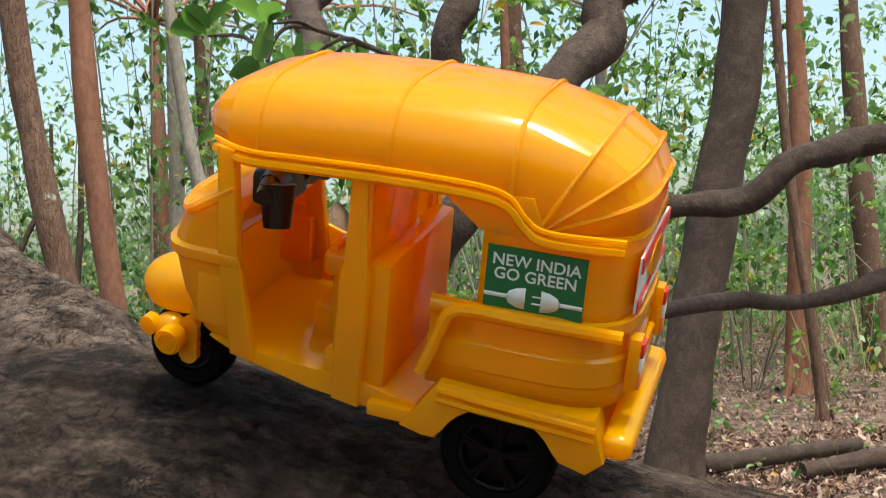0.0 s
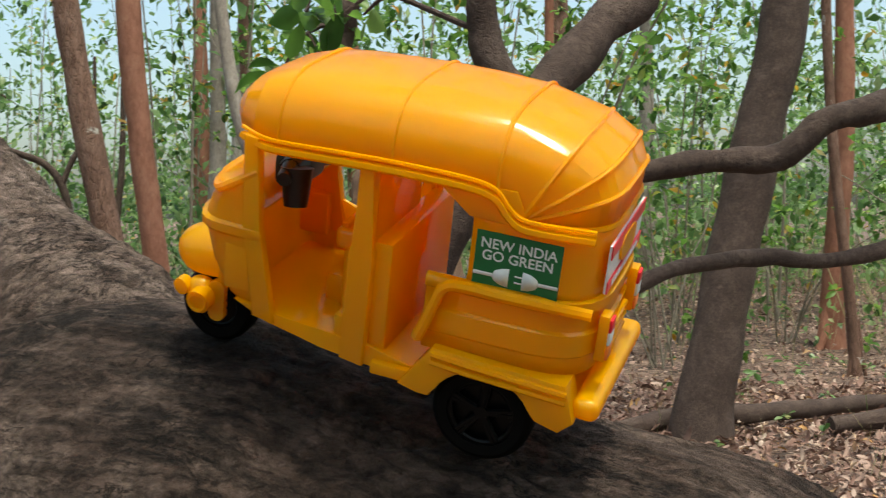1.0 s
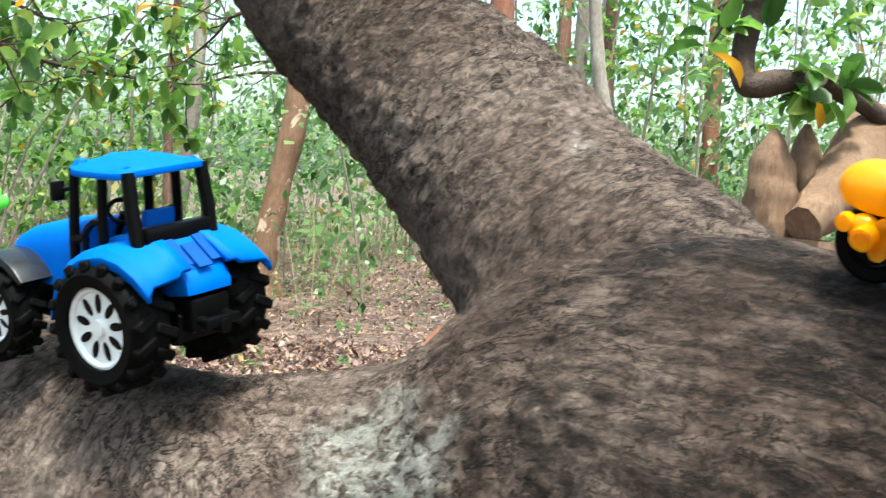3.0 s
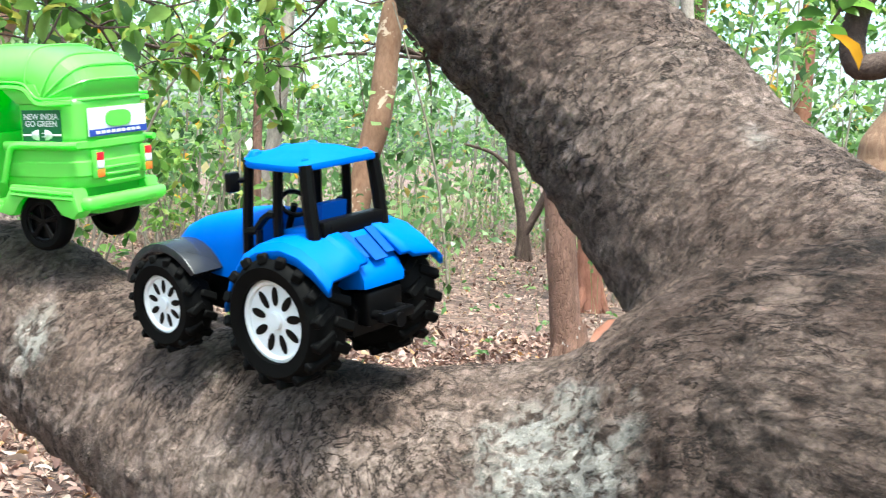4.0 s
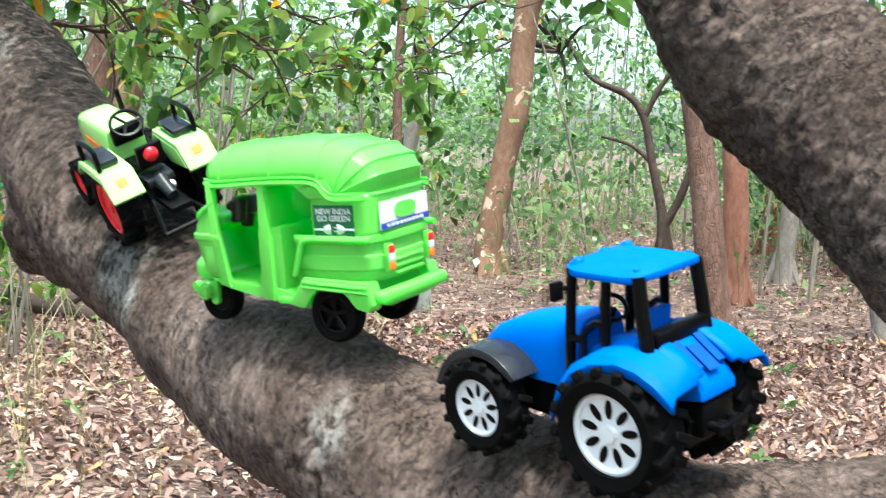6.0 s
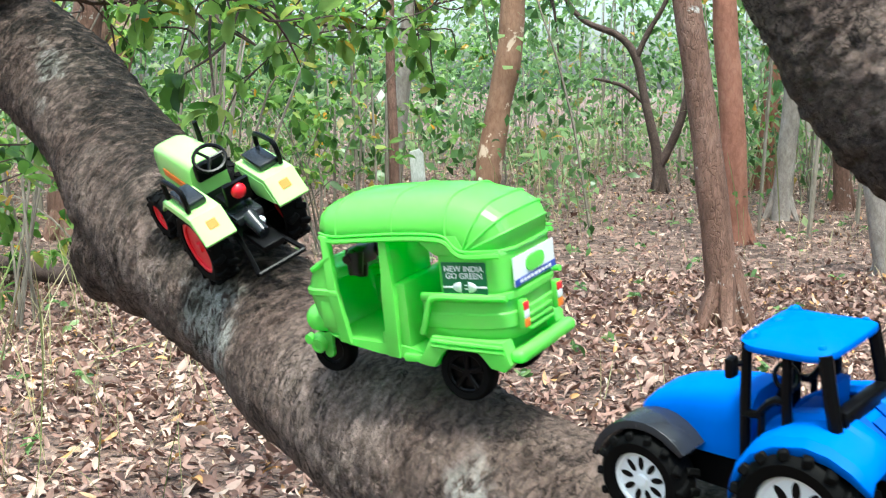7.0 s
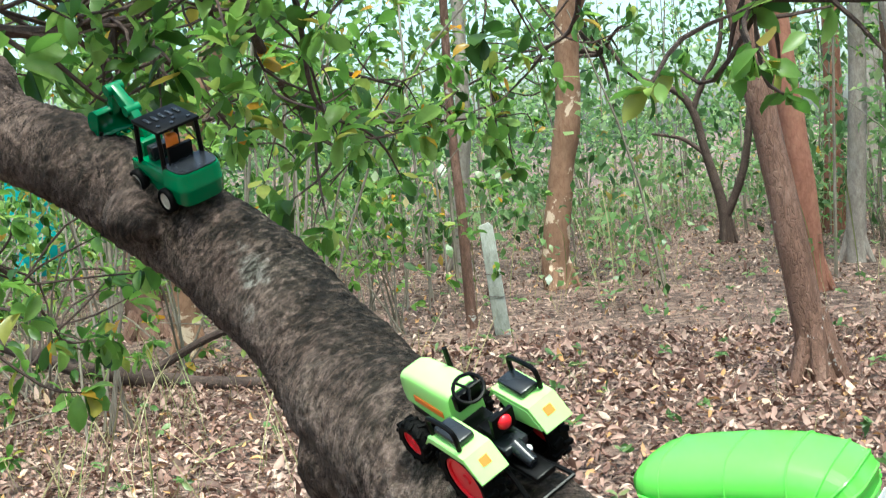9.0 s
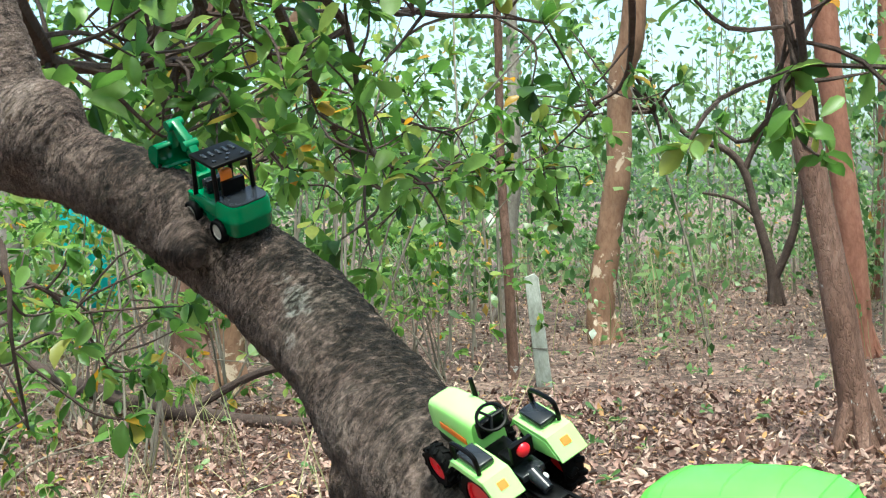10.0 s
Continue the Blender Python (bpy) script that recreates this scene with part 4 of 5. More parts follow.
    thin &= ~((r < 17.2) & (np.degrees(az) > 2.6) & (np.degrees(az) < 8.0))
    r, az = r[thin], az[thin]
    n = len(r)
    foot = np.stack([-r * np.sin(az), r * np.cos(az), np.zeros(n)], 1)
    d = rng.normal(size=(n, 3)) * 0.16 + (0, 0, 1)
    tall = rng.uniform(0.35, 1.25, n)
    tagged(leaf_mesh("dry_shoots", foot, d, rng.normal(size=(n, 3)), tall, rng.uniform(0.006, 0.014, n), rng.uniform(0.0, 0.08, n), M_GRASS), "thin dry shoots of the undergrowth between the trunks", "undergrowth", "", "stuff")
    pick = rng.random(n) < 0.75
    c = foot[pick] + d[pick] * (tall[pick] * rng.uniform(0.3, 1.0, pick.sum()))[:, None]
    ax = rng.normal(size=c.shape) + (0, 0, 0.6)
    ax /= np.linalg.norm(ax, axis=1, keepdims=True)
    pos, dd, up, sz, wd, cu = whorls(rng, c, ax, 7, 0.10)
    pos = pos + rng.normal(size=pos.shape) * 0.09
    tagged(leaf_mesh("undergrowth", pos, dd, up, sz, wd, cu, M_LEAF_FAR, small=True), "small green leaves of the undergrowth", "undergrowth", "", "stuff")
    # dry grass and seedlings
    n = 900
    r = np.sqrt(rng.uniform(4.2 ** 2, 15 ** 2, n))
    az = np.radians(np.where(rng.random(n) < 0.6, rng.normal(43, 7, n), rng.uniform(-38, 58, n)))
    x, y = -r * np.sin(az), r * np.cos(az)
    pos = np.stack([x, y, np.zeros(n)], 1)
    pos = np.repeat(pos, 3, 0) + rng.normal(size=(n * 3, 3)) * (0.05, 0.05, 0)
    d = rng.normal(size=(n * 3, 3)) * 0.35 + (0, 0, 1)
    tagged(leaf_mesh("dry_grass", pos, d, rng.normal(size=(n * 3, 3)), rng.uniform(0.06, 0.30, n * 3), rng.uniform(0.010, 0.022, n * 3), rng.uniform(0.0, 0.12, n * 3), M_GRASS), "thin dry grass blades and stalks", "grass", "", "stuff")
    n = 110
    foot = np.stack([rng.uniform(-4.2, -1.9, n), rng.uniform(3.3, 6.0, n), np.zeros(n)], 1)
    d = rng.normal(size=(n, 3)) * 0.28 + (0, 0, 1)
    tagged(leaf_mesh("dry_stalks", foot, d, rng.normal(size=(n, 3)), rng.uniform(0.25, 0.85, n), rng.uniform(0.006, 0.011, n), rng.uniform(0.0, 0.1, n), M_GRASS), "long pale dry grass stalks in the leaves", "grass", "", "stuff")
    n = 420
    r = np.sqrt(rng.uniform(4.5 ** 2, 16 ** 2, n))
    az = np.radians(rng.uniform(-38, 58, n))
    c = np.stack([-r * np.sin(az), r * np.cos(az), rng.uniform(0.03, 0.22, n)], 1)
    ax = np.tile([0.0, 0.0, 1.0], (n, 1))
    tagged(leaf_mesh("seedlings", *whorls(rng, c, ax, 6, 0.06), M_LEAF_FAR), "small green seedlings among the dead leaves", "seedlings", "", "stuff")


scatter_wood()


# ---- toy rickshaws ----
def arch(x, zlow, top, half, pivot=None, n=18, flat=0.55):
    """A hoop of the hood; with a pivot, it fans out from that point."""
    pts = []
    for i in range(n + 1):
        a = math.pi * i / n
        c, s = math.cos(a), math.sin(a)
        y = half * math.copysign(abs(c) ** flat, c)
        k = s ** 0.75
        px, pz = pivot or (x, zlow)
        pts.append((px + (x - px) * k, y, pz + (top - pz) * k))
    return pts


def plan(x_side, x_end, half, z, n=14, flat=0.5, out=0.0):
    """A U in plan from one side round the end to the other side."""
    pts = [(x_side, half + out, z)]
    for i in range(n + 1):
        a = math.pi / 2 * (1 - 2 * i / n)
        mid = x_side + (x_end - x_side) * 0.35
        pts.append((mid + (x_end - mid) * abs(math.cos(a)) ** flat + math.copysign(out, x_end - x_side) * math.cos(a), (half + out) * math.copysign(abs(math.sin(a)) ** flat, math.sin(a)), z))
    pts.append((x_side, -half - out, z))
    return pts


def wheel(parent, c, r, w, rim_mat, tyre_mat=None, spokes=0, lugs=0, rim_r=0.62, name="wheel", outer=1):
    """Axle along y. The wheel is a part with its rim as a piece of its own."""
    bm = bmesh.new()
    prof = [(rim_r * r, -w / 2 * 0.9), (0.86 * r, -w / 2), (0.96 * r, -w / 2 * 0.8), (r, -w / 4), (r, w / 4), (0.96 * r, w / 2 * 0.8), (0.86 * r, w / 2), (rim_r * r, w / 2 * 0.9), (rim_r * r * 0.98, 0)]
    seg = 36
    rings = [[bm.verts.new((c[0] + q * math.cos(2 * math.pi * k / seg), c[1] + y, c[2] + q * math.sin(2 * math.pi * k / seg))) for q, y in prof] for k in range(seg)]
    for k in range(seg):
        a, b = rings[k], rings[(k + 1) % seg]
        for j in range(len(prof)):
            bm.faces.new((a[j], a[(j + 1) % len(prof)], b[(j + 1) % len(prof)], b[j]))
    t = part(name, bm, tyre_mat or M_RUBBER, parent)
    if lugs:
        lug = bmesh.new()
        box(lug, -r * 0.085, r * 0.085, 0, w * 0.53, -r * 0.12, r * 0.05, r * 0.03, 1)
        first = part("lug", lug, tyre_mat or M_RUBBER, t)
        for k in range(lugs):
            for sd in (-1, 1):
                o = first if k == 0 and sd < 0 else new("lug", first.data)
                o.parent = t
                a = 2 * math.pi * (k + 0.25 * sd) / lugs
                m = Matrix.Translation(Vector(c) * 0.001) @ Matrix.Rotation(-a, 4, "Y") @ Matrix.Translation((0, 0, r * 0.001)) @ Matrix.Rotation(sd * 0.45, 4, "Z")
                o.matrix_basis = m @ Matrix.Rotation(math.pi, 4, "Z") if sd < 0 else m
    bm = bmesh.new()
    R = rim_r * r
    y0 = c[1] + outer * w * 0.30
    hoop = [(c[0] + R * 0.94 * math.cos(2 * math.pi * k / 28), y0, c[2] + R * 0.94 * math.sin(2 * math.pi * k / 28)) for k in range(29)]
    tube(bm, hoop, R * 0.09, 8, False)
    rod(bm, (c[0], y0 - outer * w * 0.3, c[2]), (c[0], y0 + outer * w * 0.08, c[2]), R * 0.28, R * 0.2, 16)
    if spokes < 0:
        rod(bm, (c[0], y0 - outer * w * 0.12, c[2]), (c[0], y0 - outer * w * 0.01, c[2]), R * 0.95, R * 0.95, 28)
    elif spokes:
        for k in range(spokes):
            a = 2 * math.pi * (k + 0.3) / spokes
            for off in (-0.13, 0.13):
                rod(bm, (c[0] + R * 0.2 * math.cos(a + off), y0, c[2] + R * 0.2 * math.sin(a + off)), (c[0] + R * 0.95 * math.cos(a + off * 0.6), y0 + outer * w * 0.05, c[2] + R * 0.95 * math.sin(a + off * 0.6)), R * 0.085, R * 0.085, 6)
    else:
        rod(bm, (c[0], y0 - outer * w * 0.12, c[2]), (c[0], y0 - outer * w * 0.02, c[2]), R * 0.95, R * 0.95, 28)
    part("rim", bm, rim_mat, t)
    if spokes < 0:
        hole = bmesh.new()
        ball(hole, (0, 0, 0), R * 0.11, w * 0.012, R * 0.24, 10, 6)
        first = part("rim_slot", hole, M_BLACK, t)
        for k in range(-spokes):
            o = first if k == 0 else new("rim_slot", first.data)
            o.parent = t
            o.matrix_basis = Matrix.Translation(Vector((c[0], y0, c[2])) * 0.001) @ Matrix.Rotation(2 * math.pi * k / -spokes, 4, "Y") @ Matrix.Translation((0, 0, R * 0.00058))
    return t


def spoke_disc(parent, c, R, outer, mat):
    bm = bmesh.new()
    rod(bm, (c[0], c[1] - outer * 1.0, c[2]), (c[0], c[1], c[2]), R, R, 28)
    return part("wheel_disc", bm, mat, parent)


def plate(bm, corners, lift):
    """A thin sticker over four corners (in order), raised by lift along its normal."""
    p = [Vector(c) for c in corners]
    nrm = (p[1] - p[0]).cross(p[3] - p[0]).normalized()
    a = [bm.verts.new(q) for q in p]
    b = [bm.verts.new(q + nrm * lift) for q in p]
    bm.faces.new(a[::-1])
    bm.faces.new(b)
    for i in range(4):
        bm.faces.new((a[i], a[(i + 1) % 4], b[(i + 1) % 4], b[i]))
    return nrm


def rickshaw(m, body, label, banner_red):
    t = thing("toy_rickshaw", m, label, "toy vehicle", "toys on the limb")
    W = 26.0
    # hood
    hoops = [arch(73.6, 73, 74.3, 6), arch(72.4, 72, 77.6, 13), arch(68.4, 70.5, 81.6, 19), arch(63, 69.5, 84.6, 23), arch(55, 69, 86.9, 25.5), arch(45, 69.6, 88.0, W), arch(24, 70.8, 88.9, 26.6), arch(10, 70.8, 88.9, 26.6), arch(-3, 70.5, 88.3, 26.4)]
    fan = [arch(x, 63.5, z, h, (-9, 63.5), flat=f) for x, z, h, f in ((-20.0, 84.4, 25.8, 0.45), (-28.3, 79.4, 25, 0.4), (-31.2, 73, 24.6, 0.38), (-30.6, 64.5, 24.6, 0.36))]
    bm = bmesh.new()
    sheet(bm, hoops + fan)
    hood = thick(part("hood", bm, body, t, "", 14), 0.0012)
    for h, r in ((hoops[4], 0.55), (hoops[6], 0.55), (hoops[8], 0.65), (fan[0], 0.7), (fan[1], 0.7), (fan[2], 0.7), (fan[3], 0.9)):
        bm = bmesh.new()
        tube(bm, h, r, 6)
        part("rib", bm, body, hood)
    for s in (-1, 1):
        for dz, r in ((0, 1.2), (2.2, 0.6)):
            bm = bmesh.new()
            tube(bm, [(x, s * y, z + dz) for x, y, z in curve_pts([(66, 23, 69.6), (57, 25.8, 68.6), (40, 26.6, 69.5), (22, 27.2, 70.4), (4, 27.2, 70.4), (-3, 27.2, 69), (-7, 27.1, 65), (-12, 27, 62.8), (-28, 25.6, 63.2)], 40)], r, 6)
            part("eave_trim", bm, body, hood)
    # rear body: upper quarter, pleated lower quarter
    bm = bmesh.new()
    sheet(bm, [plan(2.5 if z > 62 or z < 48 else 2.0, -30.6, 25.8, z) for z in (45, 48, 55, 62, 64.5)])
    thick(part("rear_panel", bm, body, t), 0.0014)
    for s in (-1, 1):
        bm = bmesh.new()
        slab(bm, [(3, 63), (9.5, 68), (13, 71.5), (-8, 71.5), (-12, 63)], s * 25.2, s * 26.4, 0.2)
        part("corner_panel", bm, body, t)
    bm = bmesh.new()
    prof = [(46.5, 0.6), (45.8, 1.9), (43.2, 1.9), (42.2, 0.6), (37.5, 0.6), (36.8, 1.4), (31.0, 1.4), (30.2, 0.7), (25.6, 0.7)]
    sheet(bm, [plan(12.0, -30.2, 25.6, z, out=o) for z, o in prof])
    thick(part("lower_body", bm, body, t, "", 25), 0.0014)
    for s in (-1, 1):
        bm = bmesh.new()
        tube(bm, [(x, s * y, z) for x, y, z in curve_pts([(-30, 26.2, 44.8), (-10, 27.6, 44.8), (2, 27.8, 45), (7, 27.8, 43.5), (9, 27.8, 39), (11, 27.8, 33), (13, 27.5, 28)], 28)], 1.5, 8)
        part("belt_trim", bm, body, t)
        # mudguard over the rear wheel
        bm = bmesh.new()
        slab(bm, [(16.5, 14.5), (8, 27.2), (-27, 25.8), (-30, 16), (-26.5, 12.5)] + [(-6.3 + 14.4 * math.cos(a), 10.2 + 13.6 * math.sin(a)) for a in np.linspace(2.85, 0.22, 14)] + [(11, 13.2)], s * 20, s * 29.0, 0.5)
        part("mudguard", bm, body, t)
        for dz in (0, -2.2):
            bm = bmesh.new()
            tube(bm, [(8, s * 29.1, 25.4 + dz), (-2, s * 29.3, 24.8 + dz), (-27.5, s * 29.1, 23.6 + dz)], 0.9, 6)
            part("mudguard_rib", bm, body, t)
    bm = bmesh.new()
    box(bm, -35.4, -28.5, -27.0, 27.0, 16.0, 22.0, 2.4, 4)
    part("rear_bumper", bm, body, t)
    for z in (27, 30, 33):
        bm = bmesh.new()
        box(bm, -32.6, -30.6, -11, 11, z, z + 1.4, 0.4, 1)
        part("grille_slat", bm, body, t)
    # floor and door sills
    bm = bmesh.new()
    slab(bm, [(66, 24), (56, 19.5), (40, 16.5), (12, 13.5), (8, 13.5), (8, 17), (26, 20.5), (52, 22.5)], -25, 25, 0.6)
    box(bm, -31, 9, -16.5, 16.5, 13.5, 18, 0.6)
    part("floor_pan", bm, body, t)
    for s in (-1, 1):
        bm = bmesh.new()
        box(bm, 11, 25, s * 22, s * 27.2, 14.0, 17.6, 0.7)
        part("door_sill", bm, body, t)
        bm = bmesh.new()
        slab(bm, [(27.5, 15), (34, 16), (33.6, 47), (32, 48.5), (32, 71), (27.6, 71), (27.6, 48.5), (26.6, 47)], s * 23.4, s * 26.8, 0.6)
        part("middle_post", bm, body, t)
        bm = bmesh.new()
        slab(bm, [(53.5, 20), (60, 21), (63.4, 46), (64.2, 71), (59.6, 70.5), (58.8, 46)], s * 23.0, s * 26.0, 0.6)
        part("front_post", bm, body, t)
        bm = bmesh.new()
        box(bm, 29, 37, s * 14, s * 24.5, 19, 27, 0.8)
        box(bm, 29.5, 35, s * 15, s * 24.5, 26, 33, 0.8)
        part("step_box", bm, body, t)
    # cowl
    bm = bmesh.new()
    cowl = [(20.5, 66, 22, 0), (25, 72, 24, 0), (33, 77, 25, 0), (42, 79.5, 25.4, 0), (43, 80.5, 25.6, 0.6), (45.2, 80.5, 25.6, 0.6), (46, 79.5, 25.4, 0), (50, 78, 25.2, 0), (54, 75.5, 24.8, 0)]
    sheet(bm, [plan(57.6 + max(0, (z - 40) * 0.2), x, w, z, flat=0.62, out=o) for z, x, w, o in cowl] + [[(x, y, z + max(0.0, (72 - x)) * 0.62) for x, y, z in plan(60.3, 75.3, 24.8, 54.2, flat=0.62)]])
    thick(part("front_cowl", bm, body, t, "", 30), 0.0014)
    bm = bmesh.new()
    tube(bm, [(x, y, z + max(0.0, (72 - x)) * 0.62) for x, y, z in plan(60, 76, 25, 54, flat=0.62)], 1.3, 8)
    part("windscreen_rim", bm, body, t)
    bm = bmesh.new()
    sheet(bm, [plan(58.5, 77, 22.5, 55.5, flat=0.62), [(60, p[1] * 0.95, 50) for p in plan(58.5, 77, 22.5, 50, flat=0.62)]])
    thick(part("dashboard", bm, body, t), 0.001)
    for s in (-1, 1):
        bm = bmesh.new()
        box(bm, 60, 69, s * 20.5, s * 25.4, 27, 40, 0.8)
        part("cowl_box", bm, body, t)
    # front fender, lamps, fork
    bm = bmesh.new()
    ball(bm, (84.5, 0, 24), 12.0, 8.5, 8.6, 24, 16)
    for v in [v for v in bm.verts if v.co.z < 19]:
        v.co.z = 19 + (v.co.z - 19) * 0.1
    part("front_fender", bm, body, t)
    for s in (-1, 1):
        bm = bmesh.new()
        ball(bm, (85, s * 8.0, 15.0), 4.6, 3.6, 4.2)
        rod(bm, (83.5, s * 9, 14), (83.5, s * 13, 13.2), 3.8, 3.6, 20)
        part("side_lamp", bm, body, t)
        bm = bmesh.new()
        tube(bm, [(83.5 + 2.5 * math.cos(a), s * 12.9, 13.2 + 2.5 * math.sin(a)) for a in np.linspace(0, 2 * math.pi, 17)], 0.7, 6, False)
        part("lamp_ring", bm, body, t)
        bm = bmesh.new()
        rod(bm, (89.5, s * 8.5, 16), (90, s * 11.2, 15.8), 2.8, 2.5, 16)
        part("horn", bm, body, t)
        bm = bmesh.new()
        for z in (9.5, 12, 14.5, 17):
            rod(bm, (79.5, s * 7.5, z), (79.5, s * 9.6, z), 2.6, 2.6, 10)
        rod(bm, (80, s * 7, 9), (78, s * 7, 24), 1.6, 1.6, 10)
        part("fork", bm, body, t)
    wheel(t, (82.5, 0, 8.6), 11.4, 8, M_BLACK, rim_r=0.6)
    for s in (-1, 1):
        w = wheel(t, (-5.8, s * 22.5, 10.4), 13.4, 8.5, M_BLACK, spokes=5, lugs=0, rim_r=0.68, outer=s)
        spoke_disc(w, (-5.8, s * 23.5, 10.4), 8.6, s, M_BLACK)
    bm = bmesh.new()
    rod(bm, (-5.8, -22, 10.6), (-5.8, 22, 10.6), 2.2, 2.2, 10)
    part("axle", bm, M_BLACK, t)
    # inside: driver's seat, partition, bench, handlebar
    bm = bmesh.new()
    box(bm, 27.5, 44, -11, 11, 38.5, 45, 1.8, 3)
    for k in range(4):
        box(bm, 29 + k * 3.8, 31.4 + k * 3.8, -10, 10, 44.2, 46.4, 0.9)
    seat = part("driver_seat", bm, body, t)
    bm = bmesh.new()
    box(bm, 30, 42, -9.5, 9.5, 18, 39, 1.2)
    box(bm, 36, 47, -8, 8, 18, 30, 1.0)
    part("seat_base", bm, body, seat)
    bm = bmesh.new()
    slab(bm, [(66, 21), (68, 46), (60, 53.5), (58.6, 38), (51, 36), (31, 29), (29, 17)], -25.6, -24.2, 0.4)
    part("far_side_panel", bm, body, t)
    bm = bmesh.new()
    box(bm, 22.5, 28.6, -23.8, 23.8, 17.5, 49.5, 0.9)
    for y0, y1, z0, z1 in ((-8, 23.8, 49, 71), (-23.8, -8, 61, 71), (-23.8, -20, 49, 61.5)):
        box(bm, 27.4, 28.9, y0, y1, z0, z1, 0.3)
    part("partition", bm, body, t)
    bm = bmesh.new()
    box(bm, -24, 4, -24, 24, 18, 33, 1.6)
    part("bench_seat", bm, body, t)
    bm = bmesh.new()
    slab(bm, [(-21, 32), (-17, 32), (-21, 58), (-25, 58)], -23.5, 23.5, 0.8)
    part("bench_back", bm, body, t)
    bm = bmesh.new()
    rod(bm, (62, 0, 46), (60, 0, 56), 3.2, 3.0, 12)
    box(bm, 55.5, 64, -7, 9, 52, 61, 1.8)
    tube(bm, [(x, y, z) for x, y, z in curve_pts([(57, -21, 54), (58, -12, 56), (59, 0, 59), (58, 9, 60), (56, 15, 59)], 20)], 1.5, 8)
    hb = part("handlebar", bm, M_BROWN_BLACK, t, "dark brown moulded handlebar")
    for s in (-1, 1):
        bm = bmesh.new()
        rod(bm, (57.5, s * 12, 58 + s), (56, s * 18.5, 56 + 2 * s), 2.3, 2.0, 12)
        if s > 0:
            rod(bm, (55, 13, 60), (54, 15, 50), 4.4, 3.2, 14)
        rod(bm, (57.5, s * 12, 57 + s * 1.5), (58.5, s * 6, 58), 3.0, 4.0, 10)
        part("grip", bm, M_BROWN_BLACK, hb)
    # side stickers with white lettering and a plug
    for s in (-1, 1):
        bm = bmesh.new()
        y = 25.9
        cs = [(0.6, s * (y + 0.2), 60.2), (0.6, s * (y + 0.2), 45.6), (-20.8, s * (y - 0.5), 45.6), (-20.8, s * (y - 0.5), 60.2)]
        nrm = plate(bm, cs if s > 0 else cs[::-1], 0.35)
        st = part("side_sticker", bm, M_STICKER, t, "dark green printed sticker")
        org = Vector((-10.1, s * (y - 0.15), 52.9)) + nrm * 0.42
        right = Vector((-1, -s * 0.033, 0)).normalized() * s
        mm = Matrix((right, Vector((0, 0, 1)), right.cross(Vector((0, 0, 1))))).transposed().to_4x4()
        mm.translation = org
        for text, dz, size in (("NEW INDIA", 4.3, 3.6), ("GO GREEN", 1.2, 3.6)):
            bm = words(text, size)
            bm.transform(mm @ Matrix.Translation((0, dz, 0)))
            part("lettering", bm, M_PAPER, st, "white capital letters", 180)
        bm = bmesh.new()
        for sg in (-1, 1):
            box(bm, sg * 5.4, sg * 10.6, -4.1, -3.2, 0, 0.12)
            half = [(sg * 1.7, -6.0), (sg * 1.7, -1.2), (sg * 3.6, -1.5), (sg * 5.2, -2.3), (sg * 6.0, -3.65), (sg * 5.2, -5.0), (sg * 3.6, -5.8)]
            a = [bm.verts.new((p, q, 0)) for p, q in half]
            b = [bm.verts.new((p, q, 0.12)) for p, q in half]
            bm.faces.new(a)
            bm.faces.new(b)
            for i in range(7):
                bm.faces.new((a[i], a[(i + 1) % 7], b[(i + 1) % 7], b[i]))
        for dz in (-4.6, -3.0):
            box(bm, -0.2, 1.9, dz, dz + 0.4, 0, 0.12)
        bm.transform(mm)
        part("plug_print", bm, M_PAPER, st, "white printed plug and socket", 180)
    # back: banner with an oval opening, tail lamps
    bm = bmesh.new()
    plate(bm, [(-30.5, 19.5, 60.5), (-30.5, 19.5, 48), (-30.5, -19.5, 48), (-30.5, -19.5, 60.5)], 0.5)
    bn = part("back_banner", bm, M_PAPER, t, "white printed sticker")
    bm = bmesh.new()
    plate(bm, [(-31.1, 19.5, 51), (-31.1, 19.5, 48), (-31.1, -19.5, 48), (-31.1, -19.5, 51)], 0.3)
    part("banner_strip", bm, M_RED if banner_red else M_NAVY, bn)
    if banner_red:
        bm = bmesh.new()
        plate(bm, [(-31.1, 19.5, 60.5), (-31.1, 19.5, 57), (-31.1, -19.5, 57), (-31.1, -19.5, 60.5)], 0.3)
        part("banner_strip", bm, M_RED, bn)
    for k in range(9):
        bm = bmesh.new()
        y0 = 15.5 - k * 3.4
        plate(bm, [(-31.5, y0, 50.2), (-31.5, y0, 48.9), (-31.5, y0 - 2.6, 48.9), (-31.5, y0 - 2.6, 50.2)], 0.1)
        part("print_bar", bm, M_PAPER, bn)
    bm = bmesh.new()
    a = [bm.verts.new((-31.0, 8.5 * math.copysign(abs(math.cos(q)) ** 0.6, math.cos(q)), 55.2 + 3.6 * math.copysign(abs(math.sin(q)) ** 0.8, math.sin(q)))) for q in np.linspace(0, 2 * math.pi, 25)[:-1]]
    b = [bm.verts.new((-31.7, v.co.y, v.co.z)) for v in a]
    bm.faces.new(b)
    for i in range(24):
        bm.faces.new((a[i], a[(i + 1) % 24], b[(i + 1) % 24], b[i]))
    part("back_window", bm, body, t)
